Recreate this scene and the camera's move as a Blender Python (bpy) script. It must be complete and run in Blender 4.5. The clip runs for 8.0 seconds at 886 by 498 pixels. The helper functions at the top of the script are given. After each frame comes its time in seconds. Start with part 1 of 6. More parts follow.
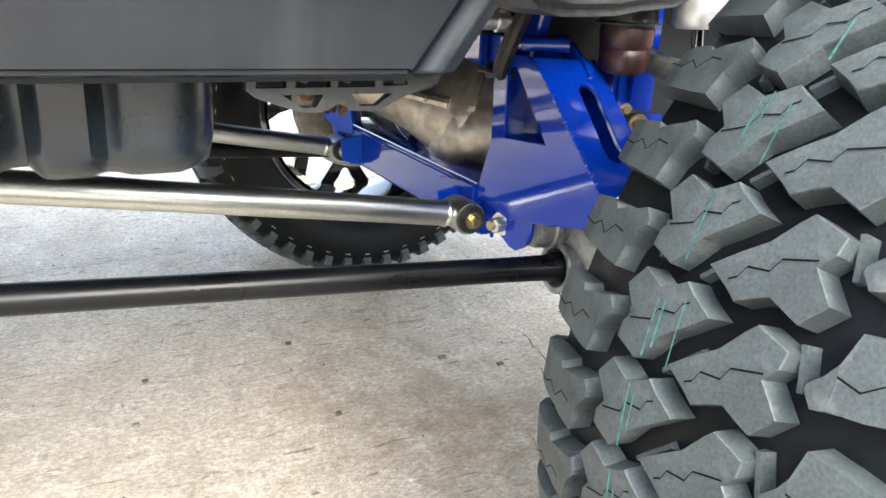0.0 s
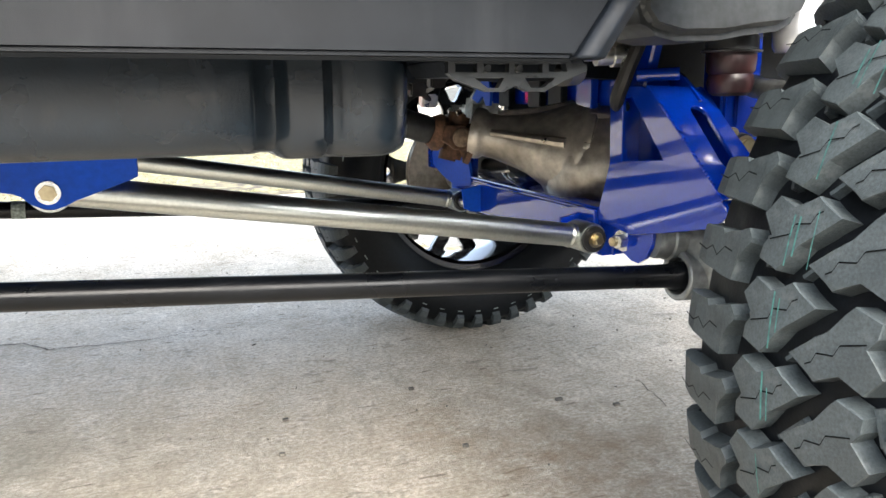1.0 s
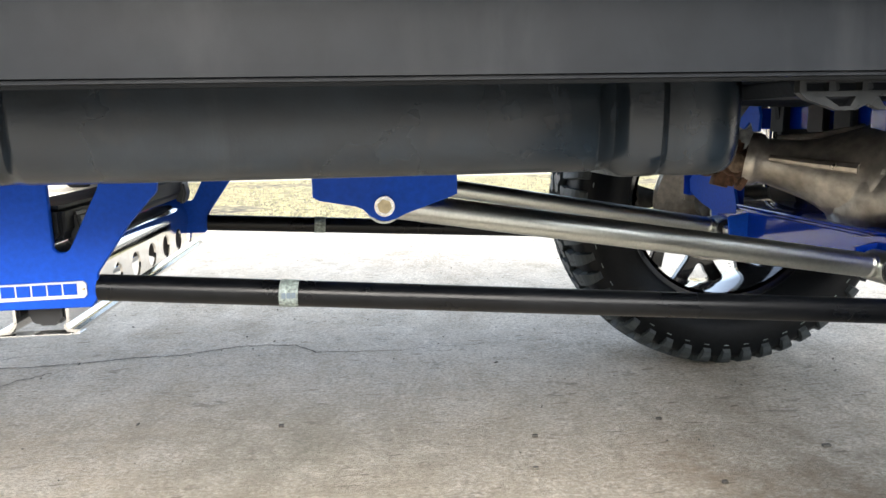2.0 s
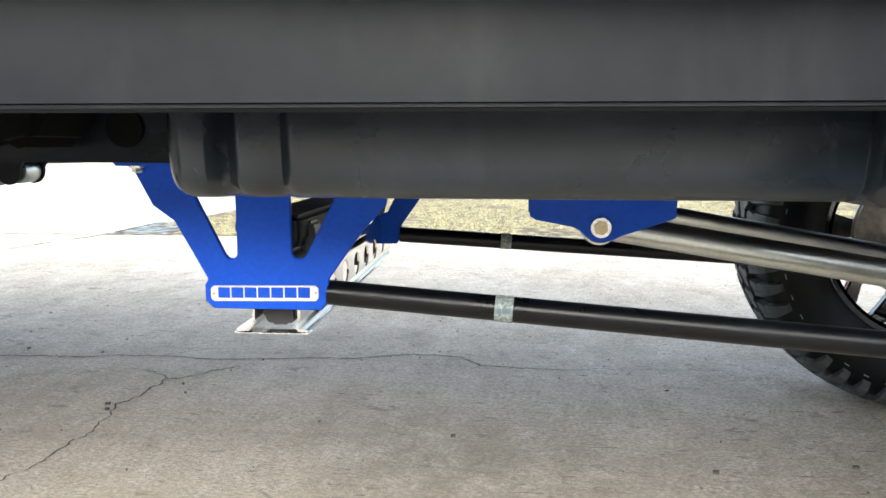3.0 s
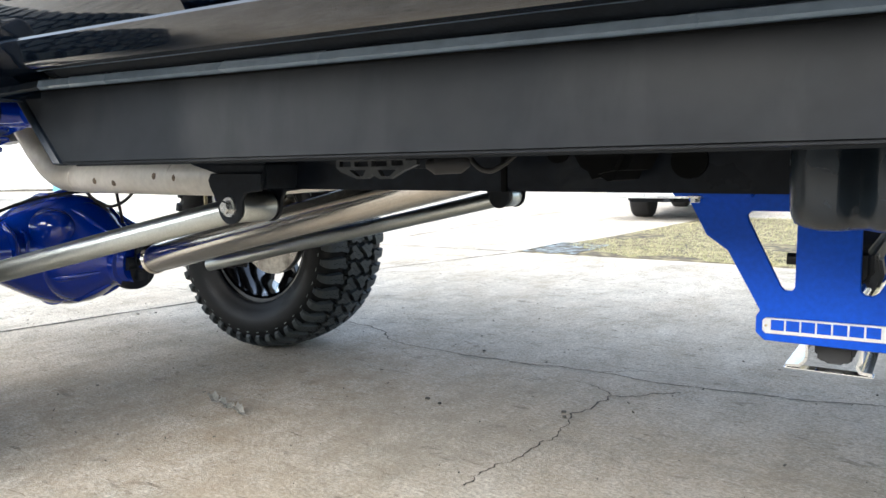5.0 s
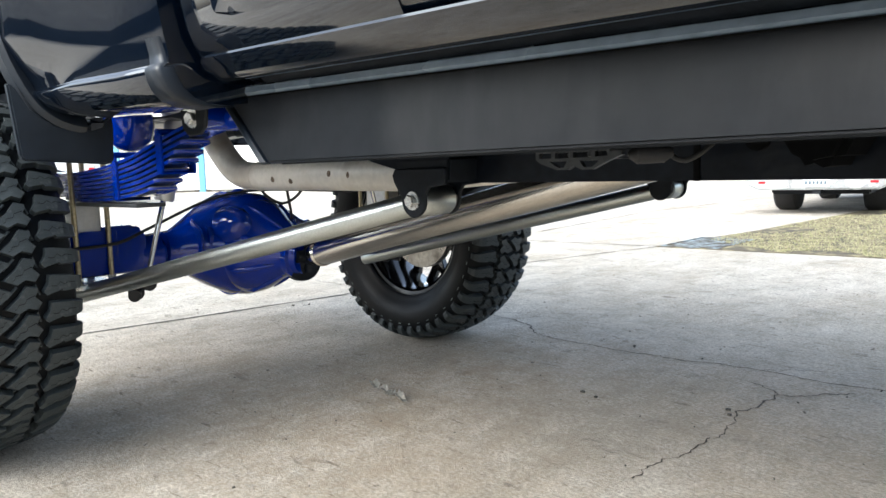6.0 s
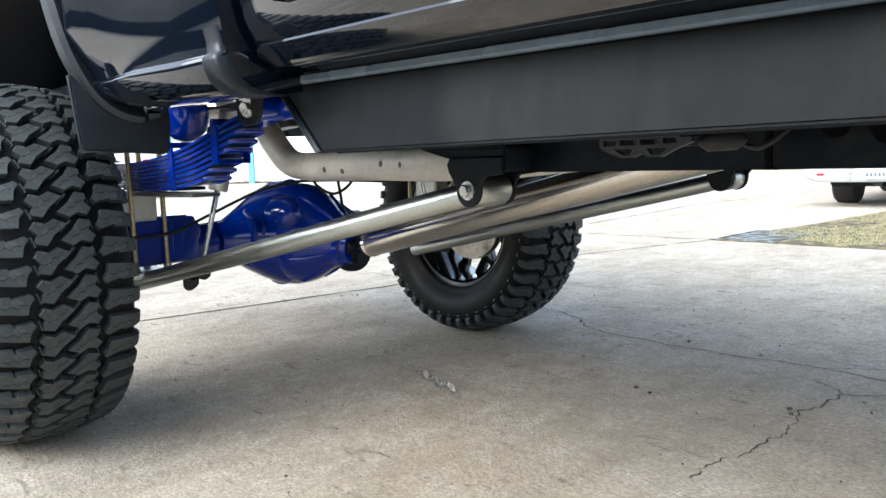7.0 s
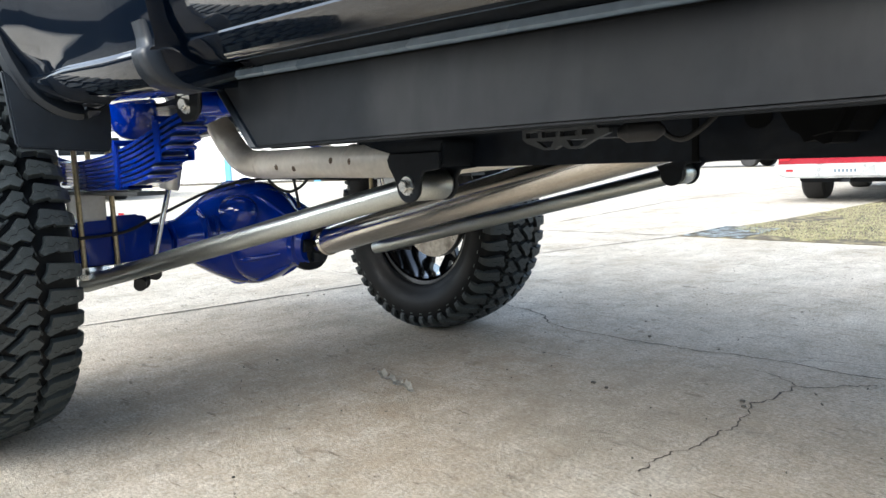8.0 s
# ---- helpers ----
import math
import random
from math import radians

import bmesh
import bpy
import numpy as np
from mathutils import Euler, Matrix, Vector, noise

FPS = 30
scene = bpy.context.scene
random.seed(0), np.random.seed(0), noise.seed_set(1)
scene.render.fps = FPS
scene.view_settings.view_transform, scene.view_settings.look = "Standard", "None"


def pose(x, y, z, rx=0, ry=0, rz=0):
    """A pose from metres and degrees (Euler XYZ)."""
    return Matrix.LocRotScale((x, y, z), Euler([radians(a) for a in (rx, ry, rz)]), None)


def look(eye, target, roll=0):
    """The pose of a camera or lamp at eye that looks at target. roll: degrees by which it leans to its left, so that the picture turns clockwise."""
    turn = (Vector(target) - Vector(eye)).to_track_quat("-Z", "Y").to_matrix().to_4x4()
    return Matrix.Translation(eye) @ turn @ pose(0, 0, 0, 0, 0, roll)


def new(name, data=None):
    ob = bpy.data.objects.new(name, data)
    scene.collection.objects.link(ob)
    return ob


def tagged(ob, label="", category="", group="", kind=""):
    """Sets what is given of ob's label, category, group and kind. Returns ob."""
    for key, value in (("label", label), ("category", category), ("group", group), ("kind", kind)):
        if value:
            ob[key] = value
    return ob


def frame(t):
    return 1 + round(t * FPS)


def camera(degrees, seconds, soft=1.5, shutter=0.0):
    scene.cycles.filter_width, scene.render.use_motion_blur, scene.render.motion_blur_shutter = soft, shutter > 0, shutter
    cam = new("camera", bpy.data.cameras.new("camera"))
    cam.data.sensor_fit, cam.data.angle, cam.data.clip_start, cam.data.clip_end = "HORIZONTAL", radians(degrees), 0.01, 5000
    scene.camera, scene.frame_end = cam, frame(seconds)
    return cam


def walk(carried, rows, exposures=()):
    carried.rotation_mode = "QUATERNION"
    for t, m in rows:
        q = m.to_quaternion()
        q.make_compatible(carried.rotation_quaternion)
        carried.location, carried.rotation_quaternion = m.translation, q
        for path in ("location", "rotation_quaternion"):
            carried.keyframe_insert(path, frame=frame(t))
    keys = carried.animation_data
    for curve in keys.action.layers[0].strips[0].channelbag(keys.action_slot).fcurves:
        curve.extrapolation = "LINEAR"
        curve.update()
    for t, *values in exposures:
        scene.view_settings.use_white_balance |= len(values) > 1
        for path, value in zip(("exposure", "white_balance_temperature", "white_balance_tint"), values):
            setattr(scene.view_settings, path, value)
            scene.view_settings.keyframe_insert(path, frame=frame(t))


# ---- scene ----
cam = camera(62.63, 8.0)
# seconds, eye x y z, yaw, pitch, roll
ROWS = [
    (0, -0.0139, 0.0137, 0.7952, -28.3693, -19.6190, -2.9979),
    (0.2, -0.0328, 0.0007, 0.7644, -27.9328, -17.2014, -2.0381),
    (0.5, -0.0599, -0.0196, 0.7310, -26.7021, -14.4282, -0.9115),
    (0.8, -0.1036, -0.0603, 0.7135, -24.5714, -12.5892, 0.3000),
    (1, -0.1369, -0.0841, 0.7129, -22.4419, -12.0459, 0.4416),
    (1.5, -0.2170, -0.0965, 0.7084, -15.2721, -10.7045, 1.3650),
    (1.7, -0.2339, -0.0997, 0.7043, -11.3891, -10.1075, 1.4557),
    (2.8, -0.3409, -0.1035, 0.7115, 3.0056, -8.4363, -0.2005),
    (3, -0.3556, -0.1100, 0.7120, 5.0251, -8.0964, -0.0698),
    (3.5, -0.4119, -0.1130, 0.7180, 12.1546, -7.1099, -0.1236),
    (4, -0.4623, -0.1217, 0.7205, 20.4467, -6.6307, 0.2585),
    (4.5, -0.5088, -0.1695, 0.7303, 27.3946, -6.6369, 0.4542),
    (5, -0.5624, -0.2035, 0.7247, 34.0252, -6.2111, 0.6795),
    (5.2, -0.5801, -0.2370, 0.7275, 36.5118, -6.0437, 1.2459),
    (6.3, -0.6353, -0.2957, 0.7196, 45.2513, -6.5336, 1.6847),
    (6.5, -0.6410, -0.2965, 0.7214, 46.1970, -6.6520, 1.6449),
    (7, -0.6550, -0.2916, 0.7165, 47.0424, -6.8095, 1.8480),
    (7.5, -0.6393, -0.2745, 0.7087, 47.3777, -6.8125, 1.8809),
    (8, -0.6101, -0.2293, 0.7054, 45.4589, -6.9037, 2.2386),
]
# seconds, stops, kelvin, tint
EXPOSURES = [(0.0, 3.1, 6400, 8), (1.0, 2.72, 6400, 8), (1.7, 2.45, 6400, 8), (3.0, 2.08, 6350, 7), (4.5, 1.9, 6150, 7), (6.5, 1.66, 6050, 6), (8.0, 1.66, 6100, 6)]
walk(cam, [(t, pose(x, y, z, 90 + pitch, roll, yaw)) for t, x, y, z, yaw, pitch, roll in ROWS], EXPOSURES)

# ---- light: bright overcast sky with a soft sun ----
SUN_UP, SUN_ROUND = 37.0, 188.0
world = bpy.data.worlds.new("overcast_sky")
scene.world = world
world.use_nodes = True
wn, wl = world.node_tree.nodes, world.node_tree.links
sky = wn.new("ShaderNodeTexSky")
sky.sky_type, sky.sun_disc = "NISHITA", False
sky.sun_elevation, sky.sun_rotation = radians(SUN_UP), radians(SUN_ROUND)
sky.air_density, sky.dust_density, sky.ozone_density = 1.0, 4.0, 1.0
veil = wn.new("ShaderNodeHueSaturation")
veil.inputs["Saturation"].default_value = 0.68
wl.new(sky.outputs[0], veil.inputs["Color"])
wl.new(veil.outputs[0], wn["Background"].inputs[0])
wn["Background"].inputs[1].default_value = 0.135
sun = bpy.data.lights.new("sun", "SUN")
sun.energy, sun.angle, sun.color = 1.45, radians(85), (0.98, 1.0, 1.0)
sun_ob = new("sun", sun)
a, e = radians(SUN_ROUND), radians(SUN_UP)
sun_ob.matrix_world = look((math.sin(a) * math.cos(e) * 30, math.cos(a) * math.cos(e) * 30, math.sin(e) * 30), (0, 0, 0))


# ---- materials ----
def material(name, color, rough=0.5, metal=0.0, coat=0.0, var=0.15, fine=60.0, coarse=5.0, bump=0.1, bump_scale=None,
             tint=None, tint_at=0.6, tint_scale=3.0, rough_var=0.1, spec=0.5, step=0.001):
    m = bpy.data.materials.new(name)
    m.use_nodes = True
    n, l = m.node_tree.nodes, m.node_tree.links
    p = n["Principled BSDF"]
    tc = n.new("ShaderNodeTexCoord")

    def noise_tex(scale, detail=4.0):
        t = n.new("ShaderNodeTexNoise")
        t.inputs["Scale"].default_value, t.inputs["Detail"].default_value = scale, detail
        l.new(tc.outputs["Object"], t.inputs["Vector"])
        return t

    def ramp(src, lo, hi, a, b):
        r = n.new("ShaderNodeMapRange")
        r.inputs[1].default_value, r.inputs[2].default_value, r.inputs[3].default_value, r.inputs[4].default_value = lo, hi, a, b
        l.new(src, r.inputs[0])
        return r.outputs[0]

    def mix(kind, fac, a, b):
        x = n.new("ShaderNodeMix")
        x.data_type, x.blend_type = "RGBA", kind
        for value, socket in ((fac, x.inputs[0]), (a, x.inputs[6]), (b, x.inputs[7])):
            if hasattr(value, "links"):
                l.new(value, socket)
            else:
                socket.default_value = value
        return x.outputs[2]

    f, c = noise_tex(fine), noise_tex(coarse, 6.0)
    g1 = ramp(f.outputs[0], 0.3, 0.7, 1 - var, 1 + var)
    g2 = ramp(c.outputs[0], 0.3, 0.7, 1 - var, 1 + var)
    mul = n.new("ShaderNodeMath")
    mul.operation = "MULTIPLY"
    l.new(g1, mul.inputs[0])
    l.new(g2, mul.inputs[1])
    grey = n.new("ShaderNodeCombineColor")
    for i in range(3):
        l.new(mul.outputs[0], grey.inputs[i])
    col = mix("MULTIPLY", 1.0, (*color, 1), grey.outputs[0])
    if tint:
        s = noise_tex(tint_scale, 8.0)
        k = ramp(s.outputs[0], tint_at - 0.08, tint_at + 0.08, 0.0, 1.0)
        col = mix("MIX", k, col, (*tint, 1))
    l.new(col, p.inputs["Base Color"])
    l.new(ramp(c.outputs[0], 0.3, 0.7, max(0.02, rough - rough_var), min(1, rough + rough_var)), p.inputs["Roughness"])
    p.inputs["Metallic"].default_value = metal
    p.inputs["Coat Weight"].default_value = coat
    p.inputs["Coat Roughness"].default_value = 0.04
    p.inputs["Specular IOR Level"].default_value = spec
    if bump:
        b = n.new("ShaderNodeBump")
        b.inputs["Strength"].default_value, b.inputs["Distance"].default_value = bump, step
        t = noise_tex(bump_scale or fine * 2, 3.0)
        l.new(t.outputs[0], b.inputs["Height"])
        l.new(b.outputs[0], p.inputs["Normal"])
    return m


M_BLUE = material("blue_powder_coat", (0.0008, 0.0230, 0.285), 0.15, 0.0, 1.0, 0.10, 180, 4, 0.02, 220, spec=0.2)
M_BLUE_PLATE = material("blue_satin_paint", (0.003, 0.062, 0.46), 0.5, 0.0, 0.0, 0.12, 140, 5, 0.08, 260, spec=0.2)
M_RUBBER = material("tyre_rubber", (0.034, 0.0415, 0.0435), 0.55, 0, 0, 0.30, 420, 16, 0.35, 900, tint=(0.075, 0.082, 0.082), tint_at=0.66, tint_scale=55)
# carcass black; darker than the blocks so the grooves' shade is in the colour
M_CARCASS = material("carcass_and_groove_shade", (0.0045, 0.0054, 0.0066), 0.42, 0, 0, 0.25, 120, 7, 0.2, 260, spec=0.17)
# flat black that puts the shade inside cuts and holes into the colour
M_DEEP_BLACK = material("deep_flat_black", (0.0025, 0.0028, 0.003), 0.9, bump=0, spec=0.1)
M_TEAL = material("teal_marking_paint", (0.03, 0.10, 0.09), 0.6, var=0.45, fine=220, bump=0.1)
M_PANEL = material("grained_grey_plastic", (0.0076, 0.0088, 0.0106), 0.42, 0, 0, 0.14, 40, 2.2, 0.25, 1500, rough_var=0.12, spec=0.09, step=0.0004, tint=(0.014, 0.0148, 0.0158), tint_at=0.57, tint_scale=3.0)
# satin trim whose pale blue carries the sky's highlight as base colour
M_PANEL_EDGE = material("satin_trim_sky_sheen", (0.18, 0.23, 0.29), 0.24, 0, 0.8, 0.1, 60, 4, 0.08, 500)
M_TANK = material("moulded_black_plastic", (0.0090, 0.0140, 0.0195), 0.28, 0, 0, 0.25, 30, 5, 0.12, 420, spec=0.50, rough_var=0.08, tint=(0.02, 0.021, 0.023), tint_at=0.68, tint_scale=34)
M_GLOSS = material("black_body_paint", (0.0015, 0.0036, 0.0085), 0.06, 0, 1.0, 0.1, 60, 2, 0.0, rough_var=0.03)
M_UNDER = material("undercoat_black", (0.0045, 0.0068, 0.0105), 0.55, 0, 0, 0.3, 70, 6, 0.3, 200, spec=0.25)
M_FRAME = material("frame_wax_black", (0.0055, 0.0075, 0.0115), 0.36, 0, 0, 0.3, 50, 5, 0.15, 160, spec=0.14, tint=(0.009, 0.011, 0.0145), tint_at=0.64, tint_scale=22)
M_BAR = material("satin_black_bar", (0.0025, 0.003, 0.004), 0.32, 0, 0.0, 0.25, 90, 12, 0.08, 300, spec=0.24)
M_STEEL = material("zinc_steel_tube", (0.50, 0.52, 0.495), 0.32, 1.0, 0, 0.08, 220, 9, 0.05, 500, rough_var=0.03)
M_CHROME = material("polished_steel", (0.68, 0.67, 0.65), 0.09, 1.0, 0, 0.06, 60, 8, 0.02, 200, rough_var=0.04)
M_ALU_SHAFT = material("polished_aluminium", (0.70, 0.66, 0.60), 0.17, 1.0, 0, 0.08, 120, 7, 0.03, 300, rough_var=0.05)
M_CAST = material("dirty_cast_aluminium", (0.43, 0.40, 0.35), 0.36, 0.8, 0, 0.25, 60, 14, 0.3, 150, tint=(0.07, 0.058, 0.045), tint_at=0.56, tint_scale=7)
M_CASTIRON = material("grey_cast_iron", (0.20, 0.21, 0.205), 0.42, 0.5, 0, 0.3, 70, 10, 0.5, 170, tint=(0.10, 0.10, 0.10), tint_at=0.62, tint_scale=20)
M_RUST = material("surface_rust", (0.12, 0.062, 0.036), 0.75, 0.2, 0, 0.45, 120, 20, 0.5, 200, tint=(0.05, 0.03, 0.02), tint_at=0.55, tint_scale=40)
M_EXHAUST = material("aluminised_exhaust_pipe", (0.72, 0.69, 0.63), 0.40, 0.15, 0, 0.08, 60, 5, 0.06, 150, tint=(0.58, 0.53, 0.45), tint_at=0.6, tint_scale=6)
M_CRIMP = material("heat_stained_crimp", (0.17, 0.125, 0.085), 0.6, 0.3, 0, 0.4, 120, 40, 0.3)
M_BRASS = material("yellow_zinc", (0.46, 0.39, 0.25), 0.42, 1.0, 0, 0.2, 120, 20, 0.1)
M_BOLT = material("bright_zinc_bolt", (0.62, 0.62, 0.60), 0.28, 1.0, 0, 0.2, 120, 20, 0.1)
M_BUSH = material("bushing_rubber", (0.012, 0.012, 0.013), 0.5, bump=0.1)
M_RED = material("polyurethane_dark_red", (0.020, 0.0065, 0.008), 0.42, 0, 0, 0.3, 60, 18, 0.15, tint=(0.04, 0.012, 0.012), tint_at=0.58, tint_scale=30)
M_SHOCK = material("silver_shock_body", (0.55, 0.56, 0.57), 0.32, 0.6, 0.2, 0.08, 80, 9, 0.05)
M_RIM = material("gloss_black_rim", (0.008, 0.008, 0.009), 0.12, 0, 0.8, 0.15, 60, 8, 0.0, rough_var=0.05)
M_TAPE = material("faded_paper_label", (0.19, 0.225, 0.21), 0.7, var=0.45, fine=240, coarse=60, bump=0.2)
M_BADGE = material("brushed_badge_metal", (0.70, 0.70, 0.69), 0.35, 0.7, 0, 0.08, 200, 20, 0.05)
M_LINER = material("grey_spring_liner", (0.16, 0.17, 0.18), 0.5, 0.2, 0, 0.2, 80, 8, 0.1)
M_SATIN = material("satin_grey_steel", (0.075, 0.08, 0.083), 0.42, 0.4, 0, 0.2, 80, 8, 0.15)
M_STEP = material("dark_anodised_step", (0.036, 0.038, 0.039), 0.36, 0.5, 0, 0.2, 80, 8, 0.1)
M_GUARD = material("satin_guard_film", (0.005, 0.0082, 0.0135), 0.42, 0, 0.0, 0.1, 60, 4, 0.05, 400)
M_FLAP = material("mud_flap_plastic", (0.0085, 0.0130, 0.0200), 0.42, 0, 0, 0.15, 50, 5, 0.2, 700)
M_HOSE = material("black_hose", (0.012, 0.012, 0.012), 0.5, bump=0.1)
M_WHITE = material("white_enamel", (0.75, 0.75, 0.73), 0.35, 0, 0.2, 0.05, 20, 2, 0.0)
M_REDPAINT = material("red_body_paint", (0.24, 0.010, 0.020), 0.2, 0, 0.8, 0.08, 20, 2, 0.0)
M_BUMPER = material("painted_silver_bumper", (0.40, 0.41, 0.41), 0.3, 0.3, 0.3, 0.08, 30, 4, 0.02)
M_GLASS = material("dark_window_glass", (0.01, 0.012, 0.014), 0.05, 0, 0.5, 0.1, 20, 2, 0.0)
M_TYRE_FAR = material("old_tyre_rubber", (0.025, 0.025, 0.026), 0.75, 0, 0, 0.2, 60, 8, 0.2)
M_WALL = material("white_painted_siding", (0.72, 0.75, 0.76), 0.55, 0, 0, 0.05, 6, 0.6, 0.05)
M_TRIMBLUE = material("pale_blue_trim", (0.10, 0.30, 0.45), 0.5, 0, 0, 0.08, 8, 1, 0.05)
M_PLATE = material("licence_plate_white", (0.66, 0.70, 0.69), 0.4, var=0.05, bump=0)
M_PRINT = material("dark_print", (0.10, 0.13, 0.16), 0.5, var=0.1, bump=0)
M_REDLENS = material("red_reflector", (0.5, 0.02, 0.03), 0.2, 0, 0.5, 0.1, 60, 8, 0)
M_CRACK = material("crack_dirt", (0.075, 0.062, 0.048), 0.9, var=0.4, fine=90, coarse=7, bump=0.3)
M_JOINT = material("joint_filler", (0.07, 0.062, 0.05), 0.9, var=0.35, fine=60, coarse=5, bump=0.3)
M_GRATE = material("galvanised_grate", (0.26, 0.31, 0.335), 0.55, 0.2, 0, 0.3, 80, 12, 0.2, tint=(0.06, 0.05, 0.036), tint_at=0.50, tint_scale=9)
M_STONE = material("grit", (0.10, 0.09, 0.075), 0.9, var=0.4, fine=80, bump=0.2)
M_LITTER = material("crumpled_clear_plastic", (0.40, 0.385, 0.34), 0.35, var=0.15, fine=80, bump=0.3)


def dusty(m, color, stretch, scale, lo, hi, amount):
    """Lay uneven dust smudges over a material's own colour."""
    n, l = m.node_tree.nodes, m.node_tree.links
    p = n["Principled BSDF"]
    tc, mp, t, r, x = (n.new("ShaderNode" + k) for k in ("TexCoord", "Mapping", "TexNoise", "MapRange", "Mix"))
    mp.inputs["Scale"].default_value = stretch
    t.inputs["Scale"].default_value, t.inputs["Detail"].default_value, t.inputs["Roughness"].default_value, t.inputs["Distortion"].default_value = scale, 7.0, 0.62, 0.5
    r.inputs[1].default_value, r.inputs[2].default_value, r.inputs[3].default_value, r.inputs[4].default_value = lo, hi, 0.0, amount
    x.data_type = "RGBA"
    l.new(tc.outputs["Object"], mp.inputs[0])
    l.new(mp.outputs[0], t.inputs["Vector"])
    l.new(t.outputs[0], r.inputs[0])
    l.new(r.outputs[0], x.inputs[0])
    l.new(p.inputs["Base Color"].links[0].from_socket, x.inputs[6])
    x.inputs[7].default_value = (*color, 1)
    l.new(x.outputs[2], p.inputs["Base Color"])


dusty(M_PANEL, (0.036, 0.037, 0.039), (1.0, 1.0, 0.28), 5.0, 0.50, 0.74, 0.42)
dusty(M_TANK, (0.045, 0.052, 0.060), (1.0, 1.0, 0.35), 11.0, 0.57, 0.74, 0.35)
dusty(M_FRAME, (0.03, 0.03, 0.03), (0.6, 1.0, 1.0), 14.0, 0.57, 0.75, 0.4)


def concrete():
    """Worn broom-finished slab: grain, blotches, tan tyre dirt, dark pits."""
    m = bpy.data.materials.new("worn_concrete")
    m.use_nodes = True
    n, l = m.node_tree.nodes, m.node_tree.links
    p = n["Principled BSDF"]
    tc = n.new("ShaderNodeTexCoord")

    def noise_tex(scale, detail=6.0, rough=0.6, stretch=None, dist=0.0):
        t = n.new("ShaderNodeTexNoise")
        t.inputs["Scale"].default_value, t.inputs["Detail"].default_value, t.inputs["Roughness"].default_value = scale, detail, rough
        t.inputs["Distortion"].default_value = dist
        src = tc.outputs["Object"]
        if stretch:
            mp = n.new("ShaderNodeMapping")
            mp.inputs["Scale"].default_value = stretch[:3]
            mp.inputs["Rotation"].default_value = (0, 0, stretch[3])
            l.new(src, mp.inputs[0])
            src = mp.outputs[0]
        l.new(src, t.inputs["Vector"])
        return t.outputs[0]

    def ramp(src, lo, hi, a, b):
        r = n.new("ShaderNodeMapRange")
        r.inputs[1].default_value, r.inputs[2].default_value, r.inputs[3].default_value, r.inputs[4].default_value = lo, hi, a, b
        l.new(src, r.inputs[0])
        return r.outputs[0]

    def mix(fac, a, b, kind="MIX"):
        x = n.new("ShaderNodeMix")
        x.data_type, x.blend_type = "RGBA", kind
        for value, socket in ((fac, x.inputs[0]), (a, x.inputs[6]), (b, x.inputs[7])):
            if hasattr(value, "links"):
                l.new(value, socket)
            else:
                socket.default_value = value
        return x.outputs[2]

    base = mix(ramp(noise_tex(0.7, 9, 0.65), 0.36, 0.64, 0, 1), (0.585, 0.535, 0.462, 1), (0.635, 0.597, 0.533, 1))
    tan = mix(ramp(noise_tex(1.3, 10, 0.75, (1.0, 0.6, 1, 0.5)), 0.46, 0.66, 0, 0.5), base, (0.38, 0.315, 0.235, 1))
    blot = mix(ramp(noise_tex(2.6, 10, 0.8), 0.50, 0.66, 0, 0.42), tan, (0.25, 0.235, 0.20, 1))
    # the trowelled skin is worn through in long shallow scabs
    drag = mix(ramp(noise_tex(26.0, 9, 0.80, (0.30, 1.0, 1, 0.15)), 0.54, 0.62, 0, 0.20), blot, (0.20, 0.185, 0.155, 1))
    brush = mix(ramp(noise_tex(30.0, 6, 0.78, (1.0, 0.14, 1, 0.12)), 0.56, 0.64, 0, 0.22), drag, (0.22, 0.20, 0.165, 1))
    dash = mix(ramp(noise_tex(17.0, 3, 0.55, (0.7, 4.2, 1, 0.08), 0.5), 0.665, 0.69, 0, 0.8), brush, (0.12, 0.105, 0.085, 1))
    worn = mix(ramp(noise_tex(6.0, 8, 0.8), 0.57, 0.66, 0, 0.38), dash, (0.58, 0.57, 0.53, 1))
    mott = mix(ramp(noise_tex(40, 10, 0.9, (0.6, 1.0, 1, 0.15)), 0.43, 0.57, 0.0, 1.0), (0.88, 0.875, 0.865, 1), (1.10, 1.10, 1.095, 1))
    worn = mix(1.0, worn, mott, "MULTIPLY")
    crust = mix(ramp(noise_tex(6.5, 9, 0.75, (1.0, 0.5, 1, 0.9)), 0.40, 0.60, 0.0, 1.0), (0.88, 0.87, 0.85, 1), (1.12, 1.12, 1.12, 1))
    worn = mix(1.0, worn, crust, "MULTIPLY")
    grain = mix(ramp(noise_tex(120, 4, 0.8, (0.7, 1.0, 1, 0.2)), 0.42, 0.58, 0.0, 1.0), (0.68, 0.665, 0.64, 1), (1.18, 1.18, 1.17, 1))
    col = mix(1.0, worn, grain, "MULTIPLY")
    speck = mix(ramp(noise_tex(48, 8, 0.88, (0.5, 1.0, 1, 0.15)), 0.57, 0.60, 0.0, 0.66), col, (0.16, 0.138, 0.11, 1))
    speck = mix(ramp(noise_tex(17, 9, 0.72, (0.5, 1.0, 1, 0.15), 0.6), 0.60, 0.63, 0.0, 0.6), speck, (0.14, 0.125, 0.105, 1))
    pale = mix(ramp(noise_tex(75, 6, 0.8, (0.6, 1.0, 1, 0.4)), 0.60, 0.66, 0.0, 0.6), speck, (0.66, 0.64, 0.59, 1))
    pits = ramp(noise_tex(330, 2, 0.6), 0.64, 0.69, 0.0, 0.65)
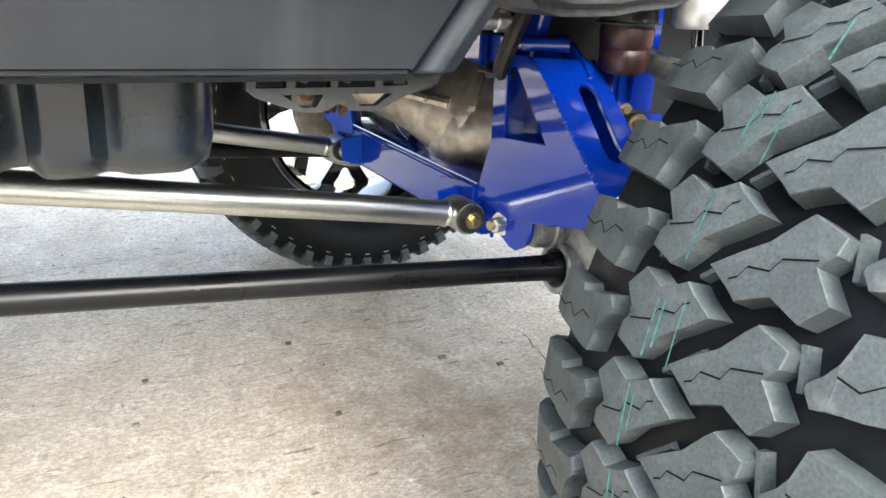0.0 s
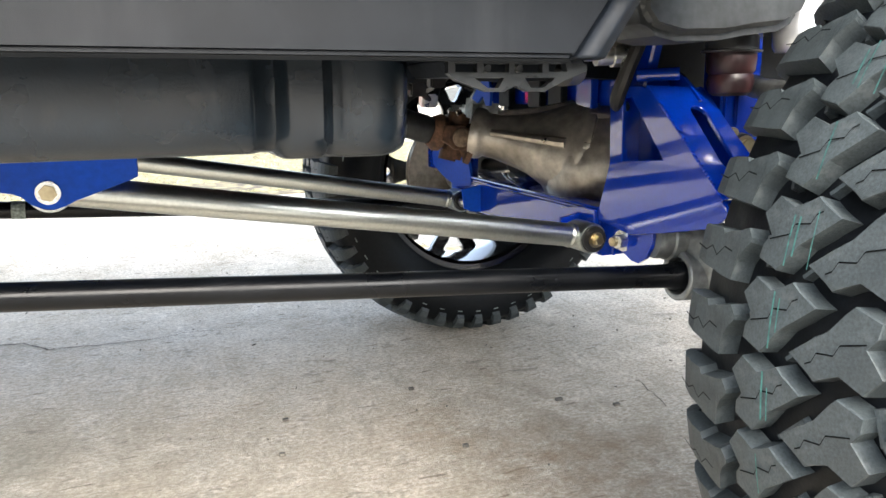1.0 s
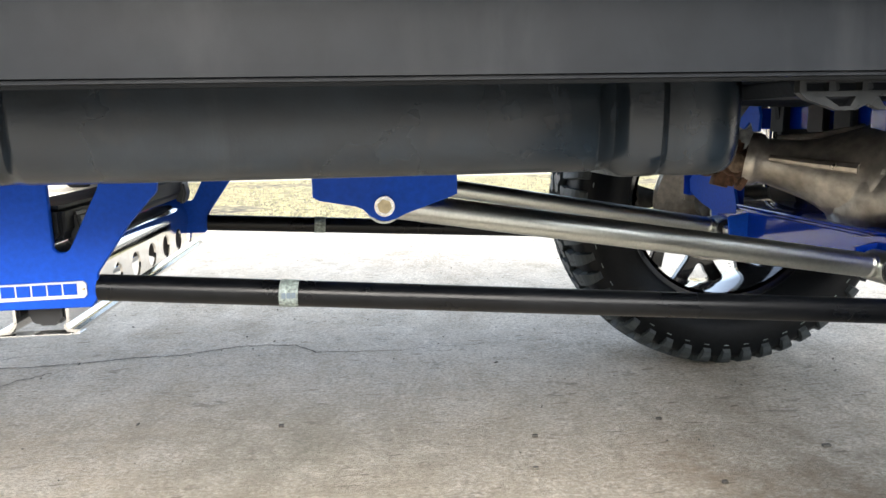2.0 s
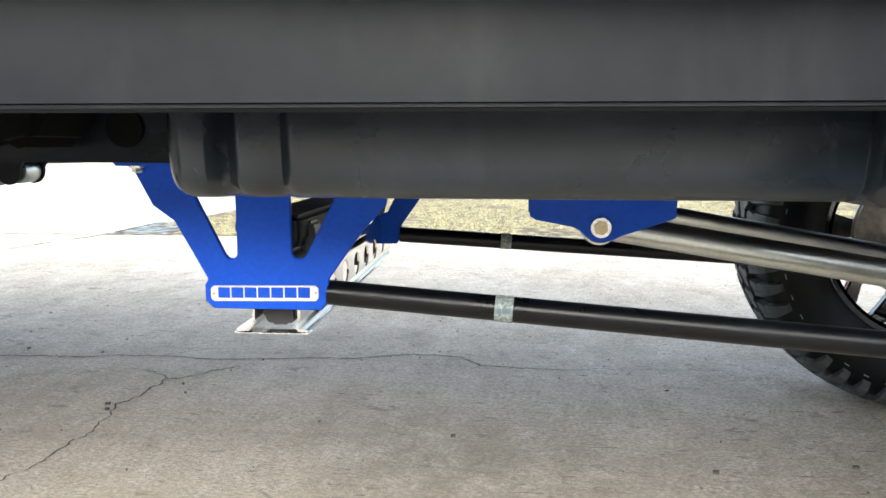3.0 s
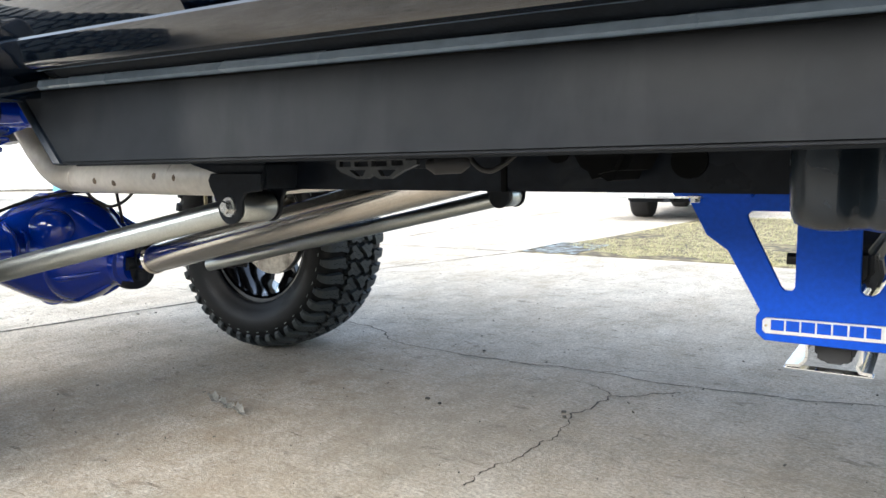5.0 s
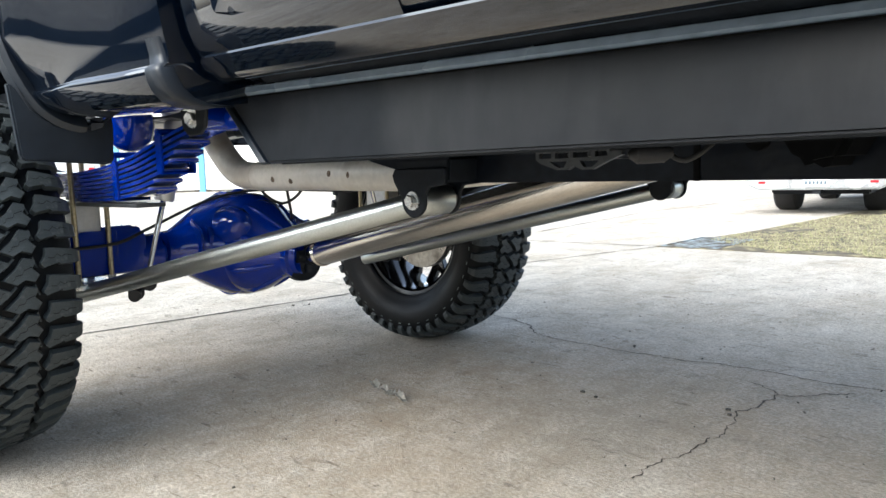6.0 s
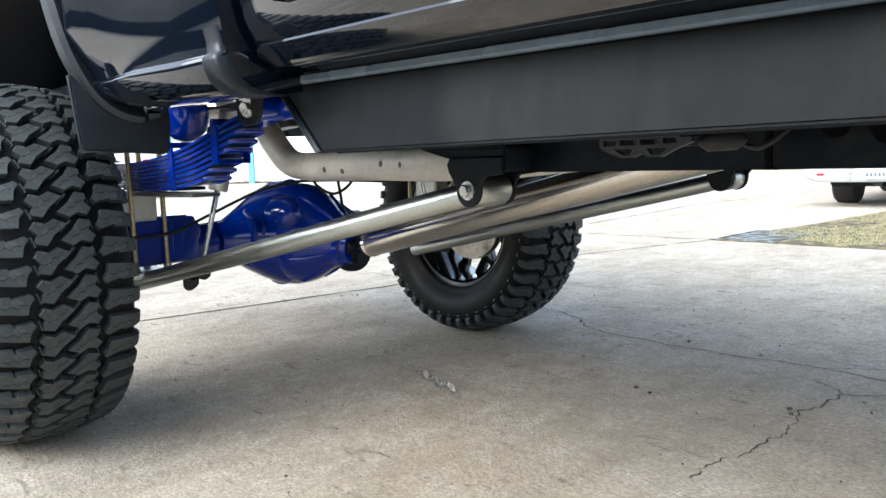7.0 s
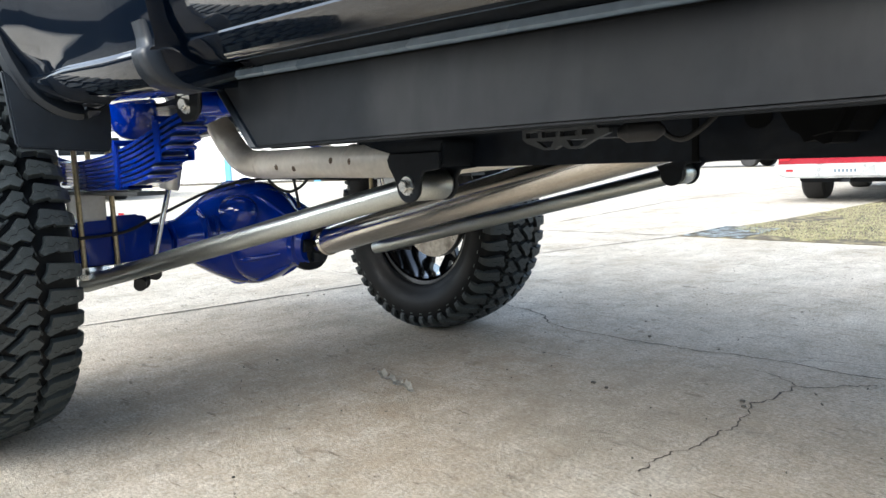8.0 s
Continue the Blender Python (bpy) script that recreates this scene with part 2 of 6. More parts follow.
    col = mix(pits, pale, (0.10, 0.088, 0.075, 1))
    marks = noise_tex(3.2, 8, 0.7, (0.16, 1.6, 1, -0.12), 0.3)
    col = mix(ramp(marks, 0.56, 0.64, 0.0, 0.28), col, (0.27, 0.245, 0.205, 1))
    # wide tan tint under the truck, then grime and rust stains of oil and wheels
    for x_, y_, far, tint_, amount in (((-1.0, 1.0, 3.2, (0.43, 0.345, 0.24, 1), 0.62), (0.60, 1.12, 0.75, (0.19, 0.155, 0.11, 1), 0.6), (0.40, 1.28, 0.15, (0.24, 0.155, 0.085, 1), 0.55), (0.62, 1.02, 0.30, (0.22, 0.14, 0.08, 1), 0.65), (-0.45, 1.45, 0.42, (0.17, 0.175, 0.145, 1), 0.55), (-0.05, 1.25, 0.40, (0.20, 0.185, 0.15, 1), 0.45), (-1.75, 1.35, 0.5, (0.22, 0.22, 0.195, 1), 0.4), (-2.3, 1.6, 0.9, (0.33, 0.245, 0.16, 1), 0.6), (-2.9, 0.8, 0.9, (0.31, 0.23, 0.15, 1), 0.6), (-2.1, 0.8, 0.7, (0.33, 0.25, 0.165, 1), 0.5))):
        dist = n.new("ShaderNodeVectorMath")
        dist.operation = "DISTANCE"
        dist.inputs[1].default_value = (x_, y_, 0)
        l.new(tc.outputs["Object"], dist.inputs[0])
        near = ramp(dist.outputs["Value"], 0.1 * far, far, 1.0, 0.0)
        ragged = n.new("ShaderNodeMath")
        ragged.operation = "MULTIPLY"
        l.new(near, ragged.inputs[0])
        l.new(ramp(noise_tex(9.0, 10, 0.85), 0.36, 0.62, 0.0, amount), ragged.inputs[1])
        col = mix(ragged.outputs[0], col, tint_)
    l.new(col, p.inputs["Base Color"])
    l.new(ramp(noise_tex(4, 5), 0.3, 0.7, 0.75, 0.95), p.inputs["Roughness"])
    p.inputs["Specular IOR Level"].default_value = 0.3
    b = n.new("ShaderNodeBump")
    b.inputs["Strength"].default_value, b.inputs["Distance"].default_value = 0.9, 0.006
    add = n.new("ShaderNodeMath")
    l.new(noise_tex(150, 6, 0.8, (0.7, 1.0, 1, 0.3)), add.inputs[0])
    l.new(ramp(noise_tex(34, 9, 0.8), 0.3, 0.7, 0, 1.1), add.inputs[1])
    l.new(add.outputs[0], b.inputs["Height"])
    l.new(b.outputs[0], p.inputs["Normal"])
    return m


M_CONCRETE = concrete()
M_SOIL = material("grass_soil", (0.085, 0.070, 0.045), 0.95, 0, 0, 0.5, 30, 2.5, 0.6, 60, tint=(0.27, 0.235, 0.13), tint_at=0.55, tint_scale=9.0)


def grass_material():
    m = bpy.data.materials.new("dry_and_green_grass")
    m.use_nodes = True
    n, l = m.node_tree.nodes, m.node_tree.links
    p = n["Principled BSDF"]
    g = n.new("ShaderNodeNewGeometry")
    r = n.new("ShaderNodeValToRGB")
    r.color_ramp.elements[0].color, r.color_ramp.elements[1].color = (0.47, 0.415, 0.25, 1), (0.25, 0.265, 0.11, 1)
    mid = r.color_ramp.elements.new(0.55)
    mid.color = (0.38, 0.355, 0.19, 1)
    l.new(g.outputs["Random Per Island"], r.inputs[0])
    l.new(r.outputs[0], p.inputs["Base Color"])
    p.inputs["Roughness"].default_value = 0.7
    return m


M_GRASS = grass_material()


# ---- mesh tools ----
def merge(*bms):
    out = bmesh.new()
    for b in bms:
        me = bpy.data.meshes.new("tmp")
        b.to_mesh(me)
        out.from_mesh(me)
        bpy.data.meshes.remove(me)
        b.free()
    return out


def soften(bm, width, seg=2, angle=30):
    if width > 0:
        sharp = [e for e in bm.edges if len(e.link_faces) == 2 and e.calc_face_angle(0) > radians(angle)]
        bmesh.ops.bevel(bm, geom=sharp, offset=width, segments=seg, affect="EDGES", clamp_overlap=True)
    return bm


def loft(rings, cap=True, closed=True):
    bm = bmesh.new()
    vs = [[bm.verts.new(p) for p in ring] for ring in rings]
    n = len(vs[0])
    for a, b in zip(vs, vs[1:]):
        for i in range(n if closed else n - 1):
            j = (i + 1) % n
            bm.faces.new((a[i], a[j], b[j], b[i]))
    if cap and closed:
        bm.faces.new(vs[0][::-1])
        bm.faces.new(vs[-1])
    bmesh.ops.recalc_face_normals(bm, faces=bm.faces)
    return bm


def put3(axis, u, v, w):
    return {"x": (w, u, v), "y": (u, w, v), "z": (u, v, w)}[axis]


def prism(poly, axis, a, b, bevel=0.0, holes=(), seg=2):
    """A flat outline, with holes, given thickness along an axis."""
    bm = bmesh.new()
    edges = []
    for loop in (poly, *holes):
        vs = [bm.verts.new(put3(axis, u, v, a)) for u, v in loop]
        edges += [bm.edges.new((vs[i], vs[(i + 1) % len(vs)])) for i in range(len(vs))]
    if holes:
        bmesh.ops.triangle_fill(bm, use_beauty=True, use_dissolve=True, edges=edges)
    else:
        bm.faces.new([e.verts[0] for e in edges])
    got = bmesh.ops.extrude_face_region(bm, geom=list(bm.faces))
    shift = Vector(put3(axis, 0, 0, b - a))
    bmesh.ops.translate(bm, vec=shift, verts=[g for g in got["geom"] if isinstance(g, bmesh.types.BMVert)])
    bmesh.ops.recalc_face_normals(bm, faces=bm.faces)
    return soften(bm, bevel, seg)


def box(x0, x1, y0, y1, z0, z1, bevel=0.003, seg=2):
    return prism([(x0, z0), (x1, z0), (x1, z1), (x0, z1)], "y", y0, y1, bevel, (), seg)


def tube(points, r, seg=16, cap=True):
    """A round bar along a line of points; r one radius or one for each point."""
    pts = [Vector(p) for p in points]
    rs = r if isinstance(r, (list, tuple)) else [r] * len(pts)
    rings, side = [], None
    for i, p in enumerate(pts):
        d = (pts[min(i + 1, len(pts) - 1)] - pts[max(i - 1, 0)]).normalized()
        if side is None:
            side = d.orthogonal().normalized()
        side = (side - d * side.dot(d)).normalized()
        up = d.cross(side)
        rings.append([p + (side * math.cos(2 * math.pi * k / seg) + up * math.sin(2 * math.pi * k / seg)) * rs[i] for k in range(seg)])
    return loft(rings, cap)


def turned(p0, p1, profile, seg=24):
    """A turned shape about the line p0 to p1: rows of (share of the way, radius)."""
    a, b = Vector(p0), Vector(p1)
    d = (b - a).normalized()
    u = d.orthogonal().normalized()
    v = d.cross(u)
    rings = []
    for share, r in profile:
        q = a.lerp(b, share)
        rings.append([q + (u * math.cos(2 * math.pi * k / seg) + v * math.sin(2 * math.pi * k / seg)) * max(r, 1e-4) for k in range(seg)])
    return loft(rings)


def curve_pts(points, n=6):
    """A smooth line through the points."""
    p = [Vector(q) for q in points]
    p = [p[0] * 2 - p[1]] + p + [p[-1] * 2 - p[-2]]
    out = []
    for i in range(1, len(p) - 2):
        for k in range(n):
            t = k / n
            out.append(0.5 * (2 * p[i] + (p[i + 1] - p[i - 1]) * t + (2 * p[i - 1] - 5 * p[i] + 4 * p[i + 1] - p[i + 2]) * t * t
                              + (3 * p[i] - p[i - 1] - 3 * p[i + 1] + p[i + 2]) * t ** 3))
    return out + [p[-2]]


def ring_pts(cx, cy, r, n=16, r2=None, turn=0.0):
    return [(cx + r * math.cos(turn + 2 * math.pi * k / n), cy + (r2 or r) * math.sin(turn + 2 * math.pi * k / n)) for k in range(n)]


def slot_pts(x0, z0, x1, z1, r, n=5):
    a = math.atan2(z1 - z0, x1 - x0)
    out = [(x1 + r * math.cos(a - math.pi / 2 + math.pi * k / n), z1 + r * math.sin(a - math.pi / 2 + math.pi * k / n)) for k in range(n + 1)]
    return out + [(x0 + r * math.cos(a + math.pi / 2 + math.pi * k / n), z0 + r * math.sin(a + math.pi / 2 + math.pi * k / n)) for k in range(n + 1)]


def mesh_of(name, bm, mat_, smooth=35):
    me = bpy.data.meshes.new(name)
    bm.to_mesh(me)
    bm.free()
    me.materials.append(mat_)
    if smooth:
        me.shade_smooth()
        me.set_sharp_from_angle(angle=radians(smooth))
    return me


def part(name, bm, mat_, parent, label="", smooth=35):
    ob = new(name, mesh_of(name, bm, mat_, smooth))
    ob.parent = parent
    if label:
        tagged(ob, label)
    return ob


def thing(name, label, category, at=(0, 0, 0), group=""):
    ob = new(name)
    ob.empty_display_size = 0.2
    ob.location = at
    return tagged(ob, label, category, group)


def structure(name, bm, mat_, label, category, smooth=0):
    ob = new(name, mesh_of(name, bm, mat_, smooth))
    return tagged(ob, label, category, "", "structure")


# the truck's centre line runs along x at this y; its front points to +x
YC = 1.13


def side(y, s):
    return YC + s * (y - YC)


# ---- the ground ----
def ribbon(line, width, z, wobble=0.0, seed=1, step=0.05):
    """A thin uneven strip on the ground along a line."""
    rnd = random.Random(seed)
    pts = []
    for a, b in zip(line, line[1:]):
        d = math.dist(a, b)
        k = max(1, int(d / step))
        pts += [(a[0] + (b[0] - a[0]) * i / k, a[1] + (b[1] - a[1]) * i / k) for i in range(k)]
    pts.append(line[-1])
    bm = bmesh.new()
    rows = []
    off = 0.0
    for i, (x, y) in enumerate(pts):
        a, b = pts[max(i - 1, 0)], pts[min(i + 1, len(pts) - 1)]
        d = Vector((b[0] - a[0], b[1] - a[1])).normalized()
        nx, ny = -d.y, d.x
        off = off * 0.7 + rnd.uniform(-wobble, wobble)
        w = width * rnd.uniform(0.35, 1.3) if wobble else width * rnd.uniform(0.8, 1.2)
        rows.append((bm.verts.new((x + nx * (off + w / 2), y + ny * (off + w / 2), z)), bm.verts.new((x + nx * (off - w / 2), y + ny * (off - w / 2), z))))
    for (a, b), (c, d) in zip(rows, rows[1:]):
        bm.faces.new((a, b, d, c))
    bmesh.ops.recalc_face_normals(bm, faces=bm.faces)
    for f in bm.faces:
        if f.normal.z < 0:
            f.normal_flip()
    return bm


g = bmesh.new()
bmesh.ops.create_grid(g, x_segments=40, y_segments=40, size=400)
ground = structure("ground", g, M_CONCRETE, "worn pale concrete lot with tan stains and fine grit", "ground")

CRACK_A = [(-4.6, 2.62), (-3.6, 2.52), (-2.83, 2.385), (-2.72, 2.365), (-2.58, 2.318), (-2.55, 2.27), (-2.495, 2.222), (-2.38, 2.182), (-2.15, 2.165), (-2.02, 2.155), (-1.89, 2.168), (-1.75, 2.170), (-1.665, 2.191), (-1.52, 2.205), (-1.37, 2.178), (-1.25, 2.188), (-1.10, 2.213), (-0.865, 2.23), (-0.738, 2.285), (-0.66, 2.30), (-0.51, 2.276), (-0.433, 2.185), (-0.16, 2.161)]
part("crack", ribbon(CRACK_A, 0.0062, 0.0022, 0.006, 3, 0.018), M_CRACK, ground, "", 0)
BRANCH = [(-1.21, 2.11), (-1.255, 2.07), (-1.31, 2.02), (-1.388, 1.968), (-1.392, 1.90), (-1.394, 1.85), (-1.418, 1.74), (-1.412, 1.70), (-1.385, 1.58), (-1.390, 1.50), (-1.389, 1.42), (-1.403, 1.345), (-1.43, 1.25), (-1.425, 1.15)]
for i, (a, b) in enumerate(((0, 5), (4, 8), (7, 10), (9, 12), (11, 14))):
    part("crack", ribbon(BRANCH[a:b], 0.0062 if i < 2 else 0.0045, 0.0022, 0.009, 40 + i, 0.014), M_CRACK, ground, "", 0)
for i, line in enumerate(([(-0.16, 2.161), (-0.06, 2.19), (0.03, 2.18), (0.12, 2.2)], [(0.965, 1.33), (0.955, 1.25), (0.943, 1.17)], [(-1.52, 2.205), (-1.45, 2.27), (-1.36, 2.30)], [(-1.39, 1.97), (-1.46, 2.03), (-1.55, 2.05)])):
    part("crack", ribbon(line, 0.003, 0.0022, 0.006, 61 + i, 0.014), M_CRACK, ground, "", 0)
JOINTS = [
    [(-4.6, -1.5), (-4.2, 0.95), (-4.11, 1.5), (-3.985, 2.32), (-3.93, 4.0), (-3.71, 4.9), (-3.56, 5.45)],
    [(-5.35, 6.2), (-5.76, 9.2), (-5.62, 13.4), (-5.3, 18.0)],
    [(-9.0, 5.2), (-5.2, 5.35), (-3.7, 5.43)],
    [(-30, 9.0), (-12, 9.2), (-5.76, 9.4)],
    [(-3.6, 10.6), (3.0, 10.6), (12.0, 10.6)],
]
for i, line in enumerate(JOINTS):
    part("expansion_joint", ribbon(line, 0.028 if i else 0.022, 0.0030, 0.006, 20 + i, 0.12), M_JOINT, ground, "", 0)

# grit, leaf bits and dark specks
rnd = random.Random(11)
grit = bmesh.new()
for i in range(700):
    x, y = rnd.uniform(-4.5, 1.8), rnd.uniform(0.2, 5.0)
    s = rnd.choice((0.002, 0.0025, 0.003, 0.0035, 0.0045))
    q = bmesh.ops.create_cube(grit, size=s)["verts"]
    bmesh.ops.transform(grit, matrix=Matrix.Translation((x, y, s * 0.35)) @ Euler((rnd.random(), rnd.random(), rnd.random() * 6)).to_matrix().to_4x4() @ Matrix.Diagonal((rnd.uniform(0.8, 2.6), 1, 0.6, 1)), verts=q)
for x, y in ((-1.45, 1.74), (-1.43, 1.70), (-1.81, 1.61), (-1.87, 1.63), (-2.03, 2.25), (-0.48, 1.6), (0.11, 1.45), (0.43, 1.18), (-3.9, 2.05), (-3.95, 1.98), (0.428, 1.504), (0.836, 1.227), (0.074, 1.292), (0.728, 1.305)):
    s = 0.009
    q = bmesh.ops.create_cube(grit, size=s)["verts"]
    bmesh.ops.transform(grit, matrix=Matrix.Translation((x, y, s * 0.3)) @ Matrix.Diagonal((rnd.uniform(0.8, 2.0), 1, 0.6, 1)), verts=q)
tagged(new("grit", mesh_of("grit", grit, M_STONE, 0)), "dark grit and bits scattered on the concrete", "grit", "", "stuff")

# a crumpled strip of clear plastic
lit = bmesh.new()
prev = None
rnd = random.Random(3)
for i in range(40):
    t = i / 39
    c = Vector((-2.475 + 0.235 * t, 1.272 - 0.085 * t - 0.012 * math.sin(5 * t), 0.006 + 0.016 * abs(math.sin(9 * t + 0.4)) * rnd.uniform(0.3, 1)))
    w = (0.004 if 0.30 < t < 0.48 else 0.010) * rnd.uniform(0.6, 1.3)
    tip = rnd.uniform(-0.008, 0.008)
    pr = (lit.verts.new(c + Vector((w * 0.5, w, tip + 0.008))), lit.verts.new(c), lit.verts.new(c - Vector((w * 0.4, w, tip * 0.5 - 0.004))))
    if prev:
        lit.faces.new((prev[0], prev[1], pr[1], pr[0]))
        lit.faces.new((prev[1], prev[2], pr[2], pr[1]))
    prev = pr
bmesh.ops.solidify(lit, geom=list(lit.faces), thickness=0.0012)
strip = thing("plastic_strip", "crumpled strip of clear plastic lying on the concrete", "litter")
part("film", lit, M_LITTER, strip)

# grass verge
verge_line = [(-3.58, 5.42), (-2.9, 5.43), (-1.9, 5.45), (-0.9, 5.36), (0.6, 5.28), (3.0, 5.15), (12, 5.1), (12, 10.5), (-3.19, 10.45), (-3.36, 7.2)]
structure("grass_verge", prism(verge_line, "z", -0.05, 0.006), M_SOIL, "thin dry and green grass verge on dark soil", "grass")
rnd = random.Random(5)
verts, faces = [], []
for i in range(90000):
    x = rnd.uniform(-3.4, 4.5)
    y = 5.46 + (rnd.random() ** 1.5) * 5.2
    if (x < -2.5 and y < 6.15 - (x + 3.5) * 0.75) or x < -3.40 + 0.06 * (y - 6.7):
        continue
    if noise.noise(Vector((x * 1.1, y * 1.1, 0))) < -0.28:
        continue
    hgt, lean, turn = rnd.uniform(0.010, 0.026), rnd.uniform(-0.02, 0.02), rnd.uniform(0, 6.28)
    dx, dy = math.cos(turn) * 0.0032, math.sin(turn) * 0.0032
    k = len(verts)
    verts += [(x - dx, y - dy, 0.004), (x + dx, y + dy, 0.004), (x + lean, y + rnd.uniform(-0.02, 0.02), hgt)]
    faces.append((k, k + 1, k + 2))
gm = bpy.data.meshes.new("grass")
gm.from_pydata(verts, [], faces)
gm.materials.append(M_GRASS)
tagged(new("grass", gm), "short mixed dry and green grass blades", "grass", "", "stuff")

# storm drain in the corner of the verge
drain = thing("storm_drain", "galvanised storm drain grate set flush in the lot", "drain")
part("frame", prism([(-3.55, 5.46), (-3.06, 5.45), (-3.06, 6.26), (-3.55, 6.28)], "z", -0.02, 0.012, 0.0, [[(-3.53, 5.485), (-3.08, 5.475), (-3.08, 6.235), (-3.53, 6.255)]]), M_GRATE, drain)
for k in range(15):
    y = 5.505 + k * 0.0485
    part("bar", box(-3.51, -3.10, y, y + 0.02, -0.02, 0.010, 0.002), M_GRATE, drain)
# dark sheet just under the bar tops stands in for the drain's shaded depth
part("dark_backing", box(-3.51, -3.10, 5.50, 6.23, -0.03, 0.0075, 0), M_CRACK, drain)


# ---- the truck ----
truck = thing("pickup_truck", "black lifted pickup truck with bright blue suspension brackets and mud tyres", "truck", (-1.05, YC, 0))
truck.location = (0, 0, 0)
R = 0.48
XF, XR = 0.785, -2.90

# one tread block, (across, along) in metres about its middle; the next row is the same block turned half round
BLOCK = [(0.037, 0.0105), (0.026, 0.0255), (0.017, 0.0225), (0.007, 0.019), (-0.004, 0.0245), (-0.012, 0.0295), (-0.020, 0.0245), (-0.037, 0.0165), (-0.021, 0.0025), (-0.0075, -0.0085), (0.003, -0.024), (0.008, -0.030), (0.029, -0.0245), (0.0285, -0.014), (0.0225, -0.005)]
ZIGZAG = [(0.0225, -0.0085), (0.004, -0.002), (0.0005, 0.0065), (-0.013, 0.009), (-0.016, 0.0165), (-0.021, 0.0195)]
ROW = 0.0295


def crown(v):
    return R - 0.9 * v * v


def tyre(at, s, turn=0.0, phase=0.0, mark=False):
    """A mud tyre about the y axis: carcass with its tread blocks as pieces. s: +1 inner edge towards +y."""
    pitches = 46
    pitch = 2 * math.pi * R / pitches
    prof = [(-0.116, 0.285), (-0.124, 0.291), (-0.128, 0.302), (-0.139, 0.318), (-0.152, 0.340), (-0.1605, 0.365), (-0.1635, 0.392), (-0.162, 0.412), (-0.157, 0.430), (-0.146, 0.443), (-0.10, 0.452), (0, 0.4615),
            (0.10, 0.452), (0.146, 0.443), (0.157, 0.430), (0.162, 0.412), (0.1635, 0.392), (0.1605, 0.365), (0.152, 0.340), (0.139, 0.318), (0.128, 0.302), (0.124, 0.291), (0.116, 0.285)]
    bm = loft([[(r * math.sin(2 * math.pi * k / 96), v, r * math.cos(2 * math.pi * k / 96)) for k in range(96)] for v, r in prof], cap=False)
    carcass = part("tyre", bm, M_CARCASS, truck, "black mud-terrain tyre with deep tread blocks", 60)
    carcass.location = at
    carcass.rotation_euler = (0, 0, radians(turn))

    def on(v, u, h=0.0):
        a = (u + phase) / R
        r = crown(v) + h
        return (-r * math.cos(a), s * v, r * math.sin(a))

    def block(poly, vc):
        b = bmesh.new()
        rnd = random.Random(4)
        n_ = len(poly)
        top = [b.verts.new(on(vc + p[0], p[1], -0.0004)) for p in poly]
        edge = [b.verts.new(on(vc + p[0] * 1.02, p[1] * 1.025, -0.0014)) for p in poly]
        low = [b.verts.new(on(vc + p[0] * 1.05, p[1] * 1.07, -0.0195)) for p in poly]
        b.faces.new(top)
        for up_, dn in ((top, edge), (edge, low)):
            for i in range(n_):
                b.faces.new((up_[i], dn[i], dn[(i + 1) % n_], up_[(i + 1) % n_]))
        bmesh.ops.recalc_face_normals(b, faces=b.faces)
        return b

    def lug():
        """A shoulder block that wraps over the edge on to the sidewall."""
        rows = [(0.0735, 0.4745, -0.0150, -0.0115), (0.080, 0.474, -0.023, -0.004), (0.0845, 0.4735, -0.032, -0.0055), (0.0875, 0.473, -0.050, -0.007), (0.104, 0.470, -0.049, -0.0105), (0.114, 0.4675, -0.0475, -0.014), (0.118, 0.4665, -0.047, -0.009),
                (0.135, 0.463, -0.045, -0.009), (0.150, 0.457, -0.043, -0.009), (0.161, 0.449, -0.041, -0.010), (0.168, 0.438, -0.040, -0.012), (0.169, 0.422, -0.038, -0.015)]
        b = bmesh.new()

        def at_(v, r, u):
            a = (u + phase) / R
            return b.verts.new((-r * math.cos(a), s * v, r * math.sin(a)))

        top = [[at_(v, r, u0), at_(v, r, u1)] for v, r, u0, u1 in rows]
        low = [[at_(v - (0.010 if i > 8 else 0.0), r - (0.021 if i < 8 else 0.012), u0 - 0.002), at_(v - (0.010 if i > 8 else 0.0), r - (0.021 if i < 8 else 0.012), u1 + 0.002)] for i, (v, r, u0, u1) in enumerate(rows)]
        for i in range(len(rows) - 1):
            b.faces.new((top[i][0], top[i][1], top[i + 1][1], top[i + 1][0]))
            for k in (0, 1):
                b.faces.new((top[i][k], top[i + 1][k], low[i + 1][k], low[i][k]))
        b.faces.new((top[0][0], low[0][0], low[0][1], top[0][1]))
        b.faces.new((top[-1][0], top[-1][1], low[-1][1], low[-1][0]))
        bmesh.ops.recalc_face_normals(b, faces=b.faces)
        return b

    def ridge(a_, b_, h):
        """A thin raised rib in the floor of a groove, from a_ to b_."""
        b = bmesh.new()
        d = Vector((b_[0] - a_[0], b_[1] - a_[1])).normalized()
        low = [b.verts.new(on(v + k * 0.0036 * d.y, u - k * 0.0036 * d.x, -0.0215)) for v, u in (a_, b_) for k in (-1, 1)]
        top = [b.verts.new(on(v + k * 0.0016 * d.y, u - k * 0.0016 * d.x, h)) for v, u in (a_, b_) for k in (-1, 1)]
        b.faces.new((top[0], top[1], top[3], top[2]))
        for i, k in ((0, 1), (1, 3), (3, 2), (2, 0)):
            b.faces.new((top[i], top[k], low[k], low[i]))
        bmesh.ops.recalc_face_normals(b, faces=b.faces)
        return b

